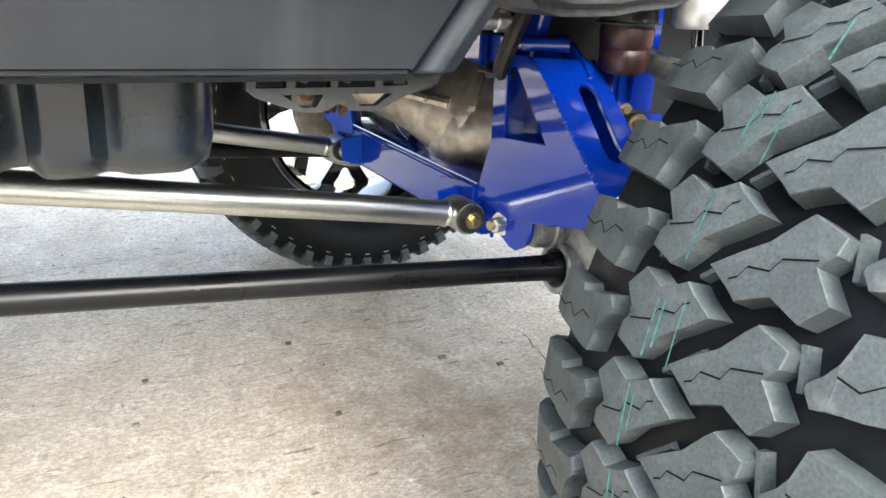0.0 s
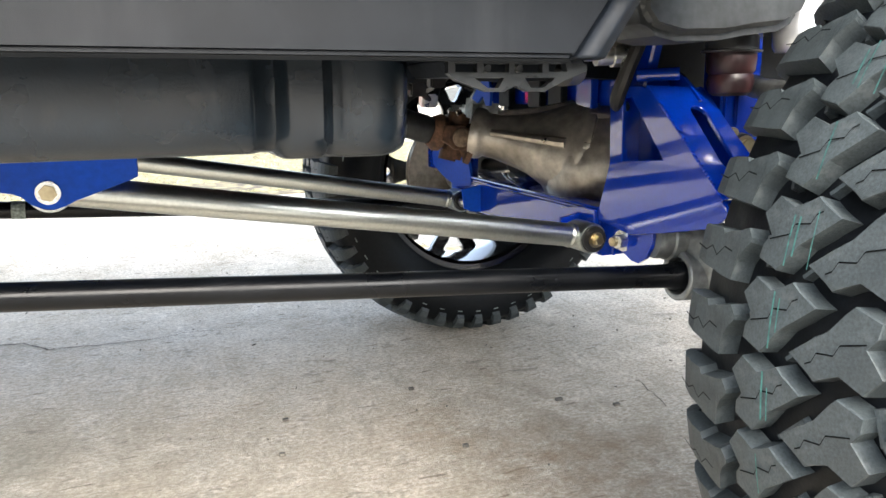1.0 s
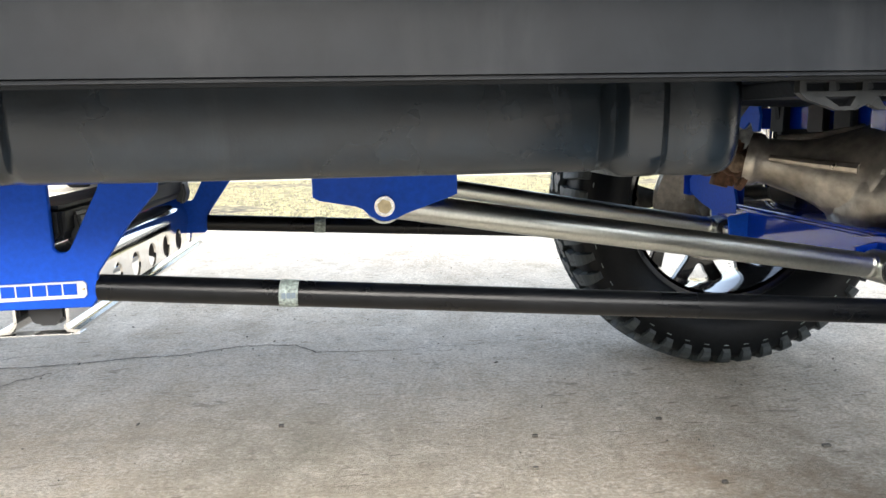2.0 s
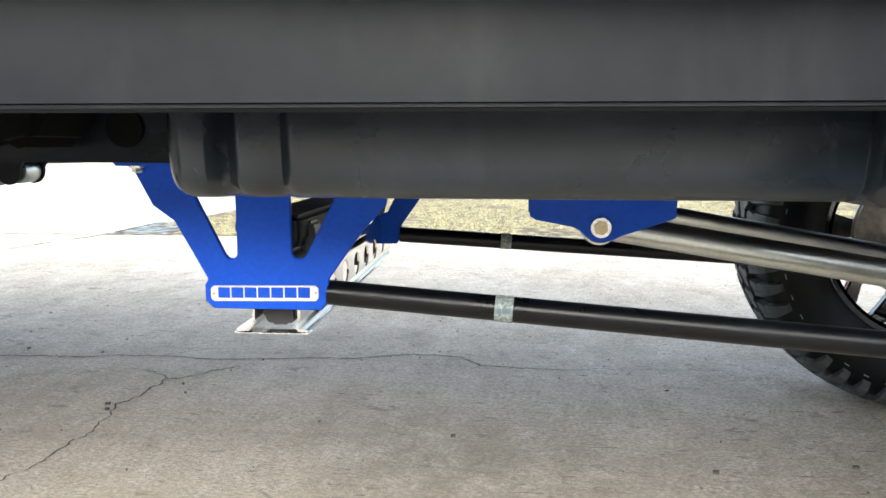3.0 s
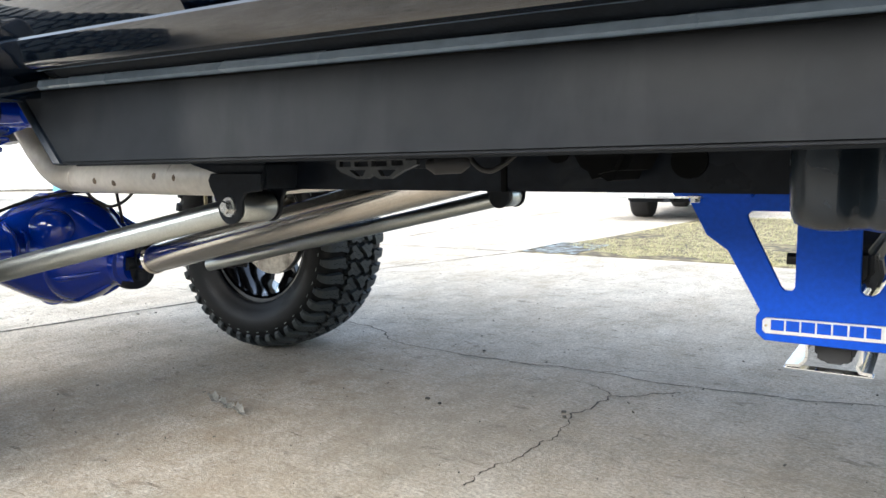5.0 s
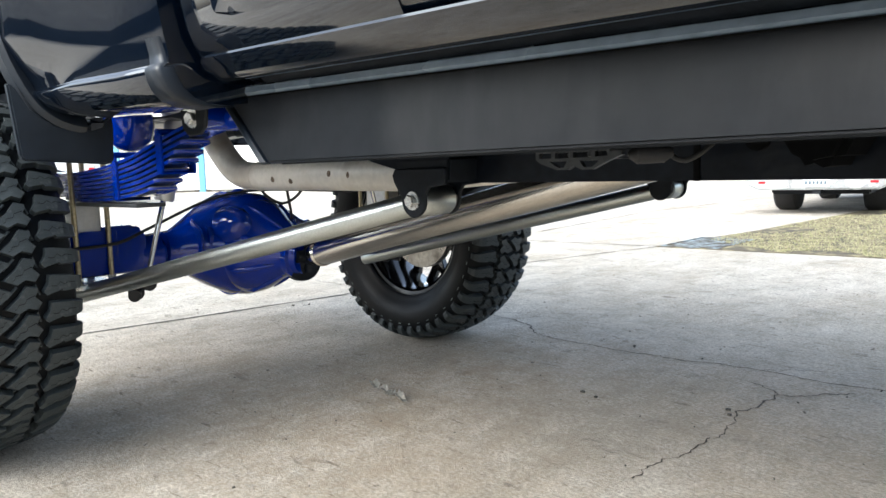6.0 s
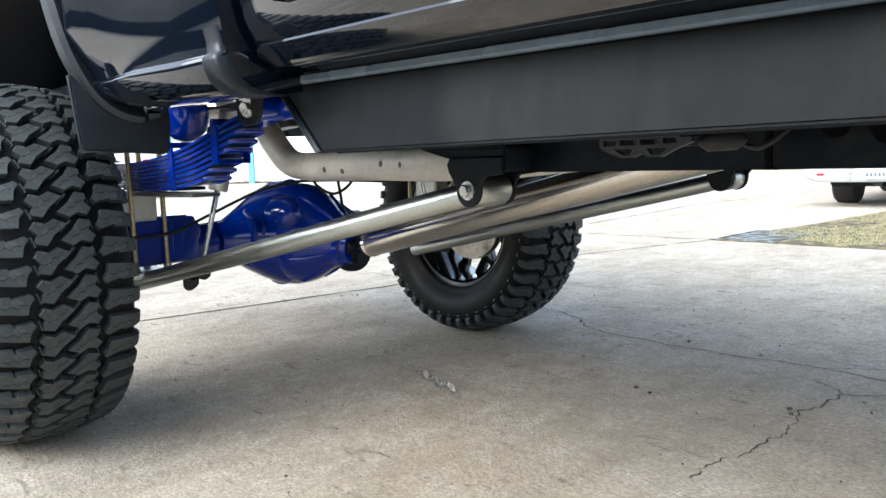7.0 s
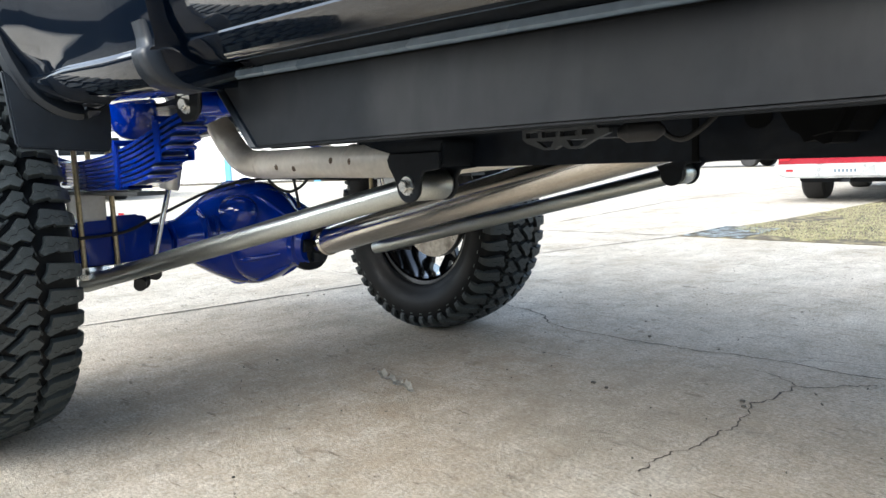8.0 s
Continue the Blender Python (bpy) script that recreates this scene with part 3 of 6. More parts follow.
    def half_round(me):
        """The same piece turned half round on the tread, for the other side."""
        f = bmesh.new()
        f.from_mesh(me)
        c = Euler((0, 2 * phase / R, 0)).to_matrix().to_4x4()
        bmesh.ops.transform(f, matrix=c @ Matrix.Diagonal((1, -1, -1, 1)), verts=f.verts)
        return f

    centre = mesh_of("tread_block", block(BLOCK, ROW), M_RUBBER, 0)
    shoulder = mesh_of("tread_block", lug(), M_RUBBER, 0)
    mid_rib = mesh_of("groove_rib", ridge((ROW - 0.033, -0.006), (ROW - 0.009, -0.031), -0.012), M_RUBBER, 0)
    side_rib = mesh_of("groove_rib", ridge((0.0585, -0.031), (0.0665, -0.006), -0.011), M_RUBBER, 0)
    shapes = [(centre, 0.0), (mesh_of("tread_block", half_round(centre), M_RUBBER, 0), -0.06), (shoulder, 0.0), (mesh_of("tread_block", half_round(shoulder), M_RUBBER, 0), -0.06),
              (mid_rib, 0.0), (side_rib, 0.0), (mesh_of("groove_rib", half_round(side_rib), M_RUBBER, 0), -0.06)]
    for me, off in shapes:
        for k in range(pitches):
            ob = new(me.name.split(".")[0], me)
            ob.parent = carcass
            ob.matrix_basis = Euler((0, 2 * math.pi * (k + off) / pitches, 0)).to_matrix().to_4x4()
    # fine cuts across the blocks, laid on as black strips in place of shaded grooves
    cuts = bmesh.new()

    def strip_on(line, width, h, turn_):
        m = Euler((0, turn_, 0)).to_matrix()
        vs = [[cuts_target.verts.new(m @ Vector(on(v, u + d_, h))) for d_ in (-width / 2, width / 2)] for v, u in line]
        for a_, b_ in zip(vs, vs[1:]):
            cuts_target.faces.new((a_[0], a_[1], b_[1], b_[0]))

    cuts_target = cuts
    SH_CUT = [(0.088, -0.026), (0.100, -0.024), (0.109, -0.033), (0.119, -0.026), (0.128, -0.031), (0.143, -0.028)]
    for k in range(pitches):
        strip_on([(ROW + a_, b_) for a_, b_ in ZIGZAG], 0.0012, 0.0002, 2 * math.pi * k / pitches)
        strip_on([(-ROW - a_, -b_) for a_, b_ in ZIGZAG], 0.0012, 0.0002, 2 * math.pi * (k - 0.06) / pitches)
        strip_on(SH_CUT, 0.0012, 0.0046, 2 * math.pi * k / pitches)
        strip_on([(-a_, -b_) for a_, b_ in SH_CUT], 0.0012, 0.0046, 2 * math.pi * (k - 0.06) / pitches)
    bmesh.ops.recalc_face_normals(cuts, faces=cuts.faces)
    tagged(part("sipe", cuts, M_DEEP_BLACK, carcass, "", 0), kind="stuff")
    ring_marks = bmesh.new()
    for k in range(44):
        a0 = 2 * math.pi * k / 44
        vs = [ring_marks.verts.new((r_ * math.sin(a0 + da), s * 0.1645, r_ * math.cos(a0 + da))) for r_, da in ((0.4005, 0), (0.4035, 0), (0.4035, 0.035), (0.4005, 0.035))]
        ring_marks.faces.new(vs)
    tagged(part("sidewall_mark", ring_marks, M_TAPE, carcass, "", 0), kind="stuff")
    if mark:
        cuts_target = bmesh.new()
        rnd = random.Random(8)
        for v0, drift in ((0.008, 0.10), (0.030, 0.075), (0.024, 0.08)):
            for k in range(pitches):
                if rnd.random() < 0.25:
                    continue
                m = Euler((0, 2 * math.pi * k / pitches, 0)).to_matrix()
                lo, hi = rnd.uniform(-0.026, -0.010), rnd.uniform(0.008, 0.024)
                wd = rnd.uniform(0.0004, 0.0010)
                vs = [[cuts_target.verts.new(m @ Vector(on(v0 + 0.004 * math.sin(k * 0.5) + drift * u_ + d_, u_, 0.0005))) for d_ in (-wd, wd)] for u_ in (lo, (lo + hi) / 2, hi)]
                for a_, b_ in zip(vs, vs[1:]):
                    cuts_target.faces.new((a_[0], a_[1], b_[1], b_[0]))
        bmesh.ops.recalc_face_normals(cuts_target, faces=cuts_target.faces)
        tagged(part("paint_stripe", cuts_target, M_TEAL, carcass, "", 0), kind="stuff")
    return carcass


def wheel_rim(at, s, turn=0.0):
    """Black alloy wheel: open barrel, forked spokes on the outer face, hub and brake disc. s as for tyre."""
    o = -s
    prof = [(o * -0.118, 0.285), (o * -0.120, 0.296), (o * -0.112, 0.298), (o * -0.105, 0.272), (o * -0.02, 0.262), (o * 0.08, 0.268), (o * 0.108, 0.282), (o * 0.120, 0.297), (o * 0.126, 0.292), (o * 0.118, 0.276),
            (o * 0.09, 0.258), (o * -0.02, 0.252), (o * -0.10, 0.262)]
    rim = part("rim", loft([[(r * math.sin(2 * math.pi * k / 64), v, r * math.cos(2 * math.pi * k / 64)) for k in range(64)] for v, r in prof], cap=False), M_RIM, truck, "gloss black alloy wheel with forked spokes", 40)
    rim.location = at
    rim.rotation_euler = (0, 0, radians(turn))
    y0, y1 = sorted((o * 0.070, o * 0.100))
    arm = prism([(-0.030, 0.05), (0.030, 0.05), (0.024, 0.10), (0.024, 0.145), (0.040, 0.195), (0.078, 0.252), (0.060, 0.264), (0.038, 0.262), (0.020, 0.235), (0.010, 0.212), (0.0, 0.206), (-0.010, 0.212), (-0.020, 0.235), (-0.038, 0.262), (-0.060, 0.264), (-0.078, 0.252), (-0.040, 0.195), (-0.024, 0.145), (-0.024, 0.10)], "y", y0, y1, 0.004, (), 1)
    me = mesh_of("spoke", arm, M_RIM)
    for k in range(8):
        ob = new("spoke", me)
        ob.parent = rim
        ob.matrix_basis = Euler((0, 2 * math.pi * k / 8, 0)).to_matrix().to_4x4()
    part("machined_ring", loft([[(r * math.sin(2 * math.pi * k / 64), v, r * math.cos(2 * math.pi * k / 64)) for k in range(64)] for v, r in ((o * -0.1215, 0.2955), (o * -0.123, 0.2975), (o * -0.121, 0.2995), (o * -0.116, 0.300))], cap=False), M_SATIN, rim)
    part("hub", turned((0, o * -0.06, 0), (0, o * 0.10, 0), [(0, 0), (0, 0.065), (0.5, 0.07), (0.8, 0.062), (1, 0.055), (1, 0)]), M_CASTIRON, rim)
    part("brake_disc", turned((0, o * -0.035, 0), (0, o * 0.0, 0), [(0, 0.08), (0, 0.178), (0.35, 0.18), (0.36, 0.165), (0.62, 0.165), (0.63, 0.18), (1, 0.178), (1, 0.08)], 40), M_CAST, rim, "grey ventilated brake disc")
    part("caliper", soften(prism([(-0.02, 0.10), (0.10, 0.09), (0.15, 0.14), (0.12, 0.19), (0.0, 0.20)], "y", *sorted((o * -0.075, o * 0.02))), 0.008), M_CAST, rim)
    return rim


# the front wheels are steered a little to the truck's right
STEER = -4.0
YF, YF_FAR = 0.247, 1.968
YR, YR_FAR = 0.193, 1.925
for at_, s_, turn_, phase_, mark_ in (((XF - 0.02, YF, R), 1, STEER, 0.066, True), ((XF - 0.015, YF_FAR, R), -1, STEER, 0.0, False), ((XR, YR, R), 1, 0.0, 0.0237, False), ((XR + 0.05, YR_FAR, R), -1, 0.0, 0.0, False)):
    tyre(at_, s_, turn_, phase_, mark_)
    wheel_rim(at_, s_, turn_)


# -- body sides --
SKIRT = [(0.455, 0.742), (0.463, 0.7395), (0.62, 0.748), (0.62, 0.868), (0.485, 0.868), (0.472, 0.866), (0.466, 0.862)]


def skirt_top(x):
    """The body sits a little higher towards the tail."""
    return 0.8455 + 0.0225 * (-0.6 - min(x, 0.2))


def skirt_ring(x, k, sec, s, grow=0.0):
    out = []
    for y, z in sec:
        f = (z - 0.742) / 0.124
        xx = x + k * (z - 0.742)
        out.append((xx, side(y + grow, s), 0.742 + f * (skirt_top(xx) - 0.742)))
    return out


def skirt(s):
    stations = [(x, -1.20 * max(0.0, (-1.0 - x) / 0.775) ** 1.6 + 0.55 * max(0.0, (x + 0.35) / 0.555) ** 1.6) for x in np.linspace(-1.775, 0.205, 34).tolist()]
    ob = part("rocker_panel", soften(loft([skirt_ring(x, k, SKIRT, s) for x, k in stations]), 0.003, 2, 40), M_PANEL, truck, "dark grey grained rocker panel skirt")
    if s > 0:
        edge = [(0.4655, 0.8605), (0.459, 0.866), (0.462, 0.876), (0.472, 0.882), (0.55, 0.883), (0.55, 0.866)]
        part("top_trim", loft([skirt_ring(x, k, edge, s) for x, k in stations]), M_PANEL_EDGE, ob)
        for x0, k, w in ((-1.788, -1.20, -0.022), (0.209, 0.55, 0.032)):
            rr = [skirt_ring(x0 + dx, k, SKIRT, s, 0.004 if dx == 0 else (-0.003 if dx != w else 0.006)) for dx in (0.0, w * 0.5, w)]
            part("end_cap", soften(loft(rr), 0.002, 1, 50), M_FLAP if w < 0 else M_UNDER, ob)
        part("upper_seam", loft([skirt_ring(x, k, [(0.4632, 0.8578), (0.4622, 0.8604), (0.475, 0.8604), (0.475, 0.8578)], s) for x, k in stations]), M_DEEP_BLACK, ob)
        part("lower_seam", box(-1.73, 0.2, 0.4545, 0.459, 0.7375, 0.7402, 0), M_DEEP_BLACK, ob)
    return ob


skirt(1)
skirt(-1)

SILL = [(0.60, 0.880), (0.46, 0.876), (0.412, 0.866), (0.394, 0.8648), (0.385, 0.8672), (0.3765, 0.8745), (0.3665, 0.8850), (0.3575, 0.8955), (0.3540, 0.9010), (0.3545, 0.9045), (0.360, 0.9070), (0.42, 0.909), (0.60, 0.912)]
DOOR = [(0.40, 0.906), (0.362, 0.908), (0.350, 0.916), (0.328, 0.955), (0.314, 1.02), (0.305, 1.13), (0.305, 1.33), (0.33, 1.53), (0.40, 1.53), (0.40, 1.0)]
BED = [(0.52, 0.862), (0.385, 0.846), (0.348, 0.849), (0.322, 0.858), (0.306, 0.874), (0.2985, 0.892), (0.2960, 0.904), (0.2965, 0.9100), (0.3005, 0.9145), (0.3065, 0.9175), (0.3065, 0.935), (0.300, 0.965), (0.292, 1.02), (0.288, 1.15), (0.290, 1.30), (0.31, 1.45), (0.42, 1.45), (0.42, 0.93)]


def rake(x):
    return 0.0235 * (-0.9 - min(x, 0.3))


def cab(s):
    y = lambda sec: [(side(a_, s), b_) for a_, b_ in sec]
    sec = y(SILL)
    rings = [[(x, YC + (p[0] - YC) * k, rake(x) + 0.878 + (p[1] - 0.878) * kz) for p in sec] for x, k, kz in ((-1.828, 0.985, 0.5), (-1.815, 0.996, 0.88), (-1.79, 1, 1), (-0.6, 1, 1), (0.45, 1, 1), (0.5, 0.98, 0.8))]
    part("cab_sill", loft(rings), M_GLOSS, truck, "glossy black painted cab sill")
    corner = [(p[0] + 0.005 * s, p[1]) for p in y(DOOR)]
    part("cab_corner", loft([[(x, p[0] + s * inn, rake(x) + p[1] - 0.012) for p in corner] for x, inn in ((-1.835, 0.030), (-1.830, 0.014), (-1.818, 0.005), (-1.80, 0.0), (-1.30, 0.0))]), M_GLOSS, truck, "glossy black painted cab corner")
    for x0, x1, r in ((-1.76, -0.72, 0.17), (-0.705, 0.40, 0.03)):
        sd = y(DOOR)
        rings = []
        for x, lift in ((x0, r), (x0 + 0.02, r * 0.62), (x0 + 0.05, r * 0.32), (x0 + 0.10, r * 0.1), (x0 + 0.16, 0.0), (x1 - 0.02, 0), (x1, 0.01)):
            rings.append([(x, p[0], rake(x) + (max(p[1], 0.908 + lift) if p[1] < 1.1 else p[1])) for p in sd])
        part("door", soften(loft(rings), 0.002, 1, 60), M_GLOSS, truck, "glossy black painted door")
    part("sill_seal", loft([[(x, side(a_, s), b_ + rake(x)) for a_, b_ in ((0.475, 0.858), (0.54, 0.85), (0.54, 0.882), (0.44, 0.882))] for x in (-1.78, 0.42)]), M_UNDER, truck)
    cs = y([(0.41, 0.94), (0.40, 1.4), (0.45, 1.75), (0.60, 1.78), (0.60, 0.94)])
    part("cab_side", loft([[(x, *p) for p in cs] for x in (-1.86, 0.45)]), M_GLOSS, truck)


cab(1)
cab(-1)


def bed(s):
    sec = [(a_, b_) for a_, b_ in BED]

    def at(x, out):
        return [(x, side(a_ - out, s), b_) for a_, b_ in sec]

    rings = [at(-1.845, -0.008), at(-1.86, 0.0), at(-2.0, 0.012), at(-2.15, 0.035)]
    low = []
    for x, zc, out in ((-2.27, 0.855, 0.06), (-2.33, 0.87, 0.075), (-2.38, 0.90, 0.082), (-2.42, 0.955, 0.084), (-2.45, 1.02, 0.084), (-2.49, 1.10, 0.08), (-2.56, 1.18, 0.075), (-2.72, 1.26, 0.07), (-2.9, 1.285, 0.07), (-3.1, 1.27, 0.07), (-3.3, 1.18, 0.07), (-3.42, 1.0, 0.07), (-3.45, 0.87, 0.05), (-3.7, 0.86, 0.03), (-4.15, 0.88, 0.0)):
        rings.append([(x, side(a_ - out * min(1.0, max(0.2, (max(b_, zc) - 0.81) / 0.2)), s), max(b_, zc) if b_ < 1.30 else b_) for a_, b_ in sec])
    part("bed_side", loft(rings), M_GLOSS, truck, "glossy black painted pickup bed side", 50)
    lip = [(-2.350, 0.395, 0.846), (-2.352, 0.360, 0.844), (-2.355, 0.320, 0.852), (-2.358, 0.284, 0.873), (-2.362, 0.259, 0.903), (-2.368, 0.238, 0.946), (-2.375, 0.223, 0.99), (-2.383, 0.212, 1.04), (-2.392, 0.204, 1.095), (-2.408, 0.199, 1.155), (-2.50, 0.202, 1.21), (-2.72, 0.21, 1.258), (-2.9, 0.21, 1.28), (-3.1, 0.21, 1.265), (-3.3, 0.21, 1.175), (-3.42, 0.21, 1.0), (-3.45, 0.215, 0.87)]
    pts = curve_pts(lip, 4)
    rings = []
    for i, p in enumerate(pts):
        d = (pts[min(i + 1, len(pts) - 1)] - pts[max(i - 1, 0)]).normalized()
        n_ = Vector((1, 0, 0)).cross(d).normalized() if p.x > -2.43 else Vector((0, 1, 0)).cross(d).normalized() * -1
        if p.x > -2.43 and n_.y < 0:
            n_ = -n_
        if p.x <= -2.43 and (Vector((XR, p.y, R)) - p).dot(n_) < 0:
            n_ = -n_
        w = (0.0165 if i > 20 else 0.0185 - 0.0001 * i) * min(1.0, 0.35 + 0.13 * i)
        back = Vector((-0.05, 0, 0)) if p.x > -2.43 else Vector((0, 0.05, 0))
        ring = []
        for q in (p - n_ * w - back * 0.06, p - n_ * w * 0.3 - back * 0.24, p + n_ * w * 0.6 - back * 0.12, p + n_ * w, p + n_ * w * 0.8 + back, p - n_ * w * 0.8 + back):
            ring.append((q.x, side(q.y, s), q.z))
        rings.append(ring)
    part("fender_lip", loft(rings), M_FLAP, truck, "matt black plastic wheel arch lip")
    liner = [(-2.395, 0.875), (-2.45, 1.02), (-2.56, 1.19), (-2.9, 1.30), (-3.25, 1.2), (-3.42, 1.0), (-3.42, 0.9), (-3.46, 0.9), (-3.46, 1.0), (-3.28, 1.23), (-2.9, 1.34), (-2.53, 1.22), (-2.41, 1.02), (-2.375, 0.875)]
    part("arch_liner", prism(liner, "y", *sorted((side(0.26, s), side(0.44, s)))), M_UNDER, truck)
    roof = [(-2.47, 1.06), (-2.56, 1.19), (-2.9, 1.30), (-3.25, 1.2), (-3.42, 1.0), (-3.42, 0.9), (-3.46, 0.9), (-3.46, 1.0), (-3.28, 1.23), (-2.9, 1.34), (-2.53, 1.22), (-2.44, 1.06)]
    part("wheelhouse_roof", prism(roof, "y", *sorted((side(0.441, s), side(0.69, s)))), M_UNDER, truck)
    part("wheelhouse_wall", box(-3.46, -2.40, *sorted((side(0.69, s), side(0.71, s))), 0.93, 1.34, 0.0), M_UNDER, truck)
    # splash guard ahead of the rear wheel
    out = [(0.207, 0.930), (0.218, 0.816), (0.222, 0.773), (0.230, 0.766), (0.407, 0.7555), (0.417, 0.761), (0.4226, 0.8354), (0.420, 0.868), (0.374, 0.840), (0.297, 0.841), (0.249, 0.874), (0.222, 0.922)]
    flap = prism([(side(a_, s), b_) for a_, b_ in out], "x", -2.372, -2.352, 0.004)
    part("mud_flap", flap, M_FLAP, truck, "black moulded mud flap")
    rr = []
    for j, (y_, z) in enumerate(((0.392, 0.8435), (0.347, 0.8475), (0.3205, 0.857), (0.3040, 0.8735), (0.2965, 0.8915), (0.2938, 0.9045), (0.2945, 0.9115), (0.2990, 0.9155), (0.3040, 0.9195), (0.3040, 0.936), (0.2985, 0.962))):
        x0, w = -1.8405 - 0.0015 * j, 0.052 - 0.0015 * j
        fold = 0.040 - 0.002 * j
        rr.append([(x0 + 0.004, side(y_ + fold, s), z + 0.002), (x0 + 0.004, side(y_ + 0.006, s), z), (x0 + 0.001, side(y_ + 0.001, s), z - 0.0005), (x0 - 0.004, side(y_ - 0.0012, s), z - 0.001), (x0 - w, side(y_ - 0.0012, s), z - 0.001), (x0 - w - 0.002, side(y_ + 0.002, s), z), (x0 - w * 0.5, side(y_ + 0.014, s), z + 0.004), (x0 - 0.004, side(y_ + fold, s), z + 0.004)])
    part("corner_guard", loft(rr), M_GUARD, truck, "dark satin film guard at the bed corner", 60)


bed(1)
bed(-1)
part("bed_floor", box(-4.1, -1.86, 0.45, side(0.45, -1), 0.965, 1.0), M_UNDER, truck)
part("cab_floor", box(-1.8, 0.3, 0.50, side(0.50, -1), 0.885, 0.91), M_UNDER, truck)
part("cab_rear_wall", box(-1.87, -1.84, 0.42, side(0.42, -1), 0.93, 1.75), M_GLOSS, truck)
part("roof", box(-1.87, 0.2, 0.45, side(0.45, -1), 1.78, 1.82), M_GLOSS, truck)
part("firewall", box(0.28, 0.32, 0.55, side(0.55, -1), 0.86, 1.5), M_UNDER, truck)
part("windscreen", prism([(0.30, 1.46), (0.34, 1.46), (0.02, 1.80), (-0.02, 1.80)], "y", 0.47, side(0.47, -1), 0.004), M_GLASS, truck, "dark windscreen")
part("tailgate", soften(box(-4.16, -4.11, 0.42, side(0.42, -1), 0.90, 1.45, 0.012), 0), M_GLOSS, truck)
part("front_panel", soften(box(1.62, 1.70, 0.42, side(0.42, -1), 0.80, 1.40, 0.02), 0), M_GLOSS, truck)
part("hood", box(0.3, 1.7, 0.4, side(0.4, -1), 1.38, 1.46, 0.02), M_GLOSS, truck)
part("radiator_wall", box(1.5, 1.56, 0.5, side(0.5, -1), 0.75, 1.4), M_UNDER, truck)


# -- frame and tank --
RAIL = [(-4.1, 0.86), (-3.3, 0.90), (-2.9, 0.97), (-2.45, 0.93), (-2.1, 0.82), (-1.86, 0.74), (-1.66, 0.692), (-0.2, 0.688), (0.1, 0.70), (0.3, 0.775), (0.55, 0.80), (1.5, 0.80), (1.5, 0.93), (0.5, 0.93), (0.3, 0.90), (0.0, 0.85), (-1.6, 0.85), (-2.0, 0.93), (-2.45, 1.04), (-2.9, 1.08), (-3.3, 1.02), (-4.1, 0.98)]
for s in (1, -1):
    rail = part("frame_rail", prism(RAIL, "y", *sorted((side(0.775, s), side(0.86, s))), 0.006), M_FRAME, truck, "black waxed steel frame rail")
    for x, z, r in ((-0.832, 0.733, 0.024), (-1.02, 0.75, 0.018), (-1.32, 0.76, 0.02)):
        # each hole is a black disc on the rail, its inner shade painted
        part("access_hole", turned((x, side(0.770, s), z), (x, side(0.778, s), z), [(0, r * 0.75), (0, r), (1, r), (1, r * 0.75)], 20), M_DEEP_BLACK, rail)
    # flat black keeps the mount dark where its slope would reflect the ground
    part("cab_mount", soften(prism([(-0.955, 0.75), (-0.935, 0.716), (-0.915, 0.705), (-0.885, 0.712), (-0.86, 0.76), (-0.86, 0.86), (-0.965, 0.86)], "y", *sorted((side(0.66, s), side(0.775, s)))), 0.012), M_DEEP_BLACK, truck)
    part("rail_seam", box(-1.115, -1.105, *sorted((side(0.772, s), side(0.777, s))), 0.69, 0.85, 0.001), M_DEEP_BLACK, rail)
    part("wire_loop", tube(curve_pts([(-1.05, side(0.74, s), 0.765), (-1.075, side(0.72, s), 0.735), (-1.10, side(0.71, s), 0.722), (-1.125, side(0.71, s), 0.735), (-1.15, side(0.72, s), 0.765)]), 0.004, 8), M_HOSE, truck)


def tank():
    def ring(x, inset, low=0.0):
        y0, y1, z0, z1, r = 0.547 + inset, 0.76, 0.6620 + (inset * 0.25 if x < -0.65 or x > 0.07 else 0.0) + low, 0.93, 0.030
        pts = []
        for cy, cz, a0 in ((y0 + r, z0 + r, 180), (y1 - r, z0 + r, 270)):
            for k in range(7):
                a_ = radians(a0 + 90 * k / 6)
                pts.append((x, cy + r * math.cos(a_), cz + r * math.sin(a_)))
        return pts + [(x, y1, z1), (x, y0 + 0.020, z1), (x, y0 + 0.011, 0.82), (x, y0 + 0.002, 0.77), (x, y0 - 0.002, 0.735), (x, y0 - 0.002, 0.71)]

    st = [(-0.682, 0.034), (-0.677, 0.018), (-0.668, 0.008), (-0.655, 0.0), (-0.640, 0.000), (-0.635, 0.003), (-0.629, 0.018), (-0.621, 0.023), (-0.613, 0.018), (-0.607, 0.003), (-0.600, 0.0), (-0.580, 0.001), (-0.573, 0.010), (-0.566, 0.013), (-0.558, 0.005), (-0.550, 0.0),
          (-0.30, -0.002), (-0.050, 0.0), (-0.044, 0.005), (-0.036, 0.018), (-0.026, 0.020), (-0.018, 0.008), (-0.012, 0.001), (0.012, 0.001), (0.018, 0.010), (0.024, 0.015), (0.031, 0.012), (0.038, 0.002), (0.044, 0.0), (0.072, 0.0), (0.086, 0.008), (0.095, 0.018), (0.10, 0.034)]
    part("fuel_tank", loft([ring(x, i, -0.006 if x > -0.02 else 0.0) for x, i in st]), M_TANK, truck, "moulded black plastic fuel tank with vertical ribs", 50)


tank()


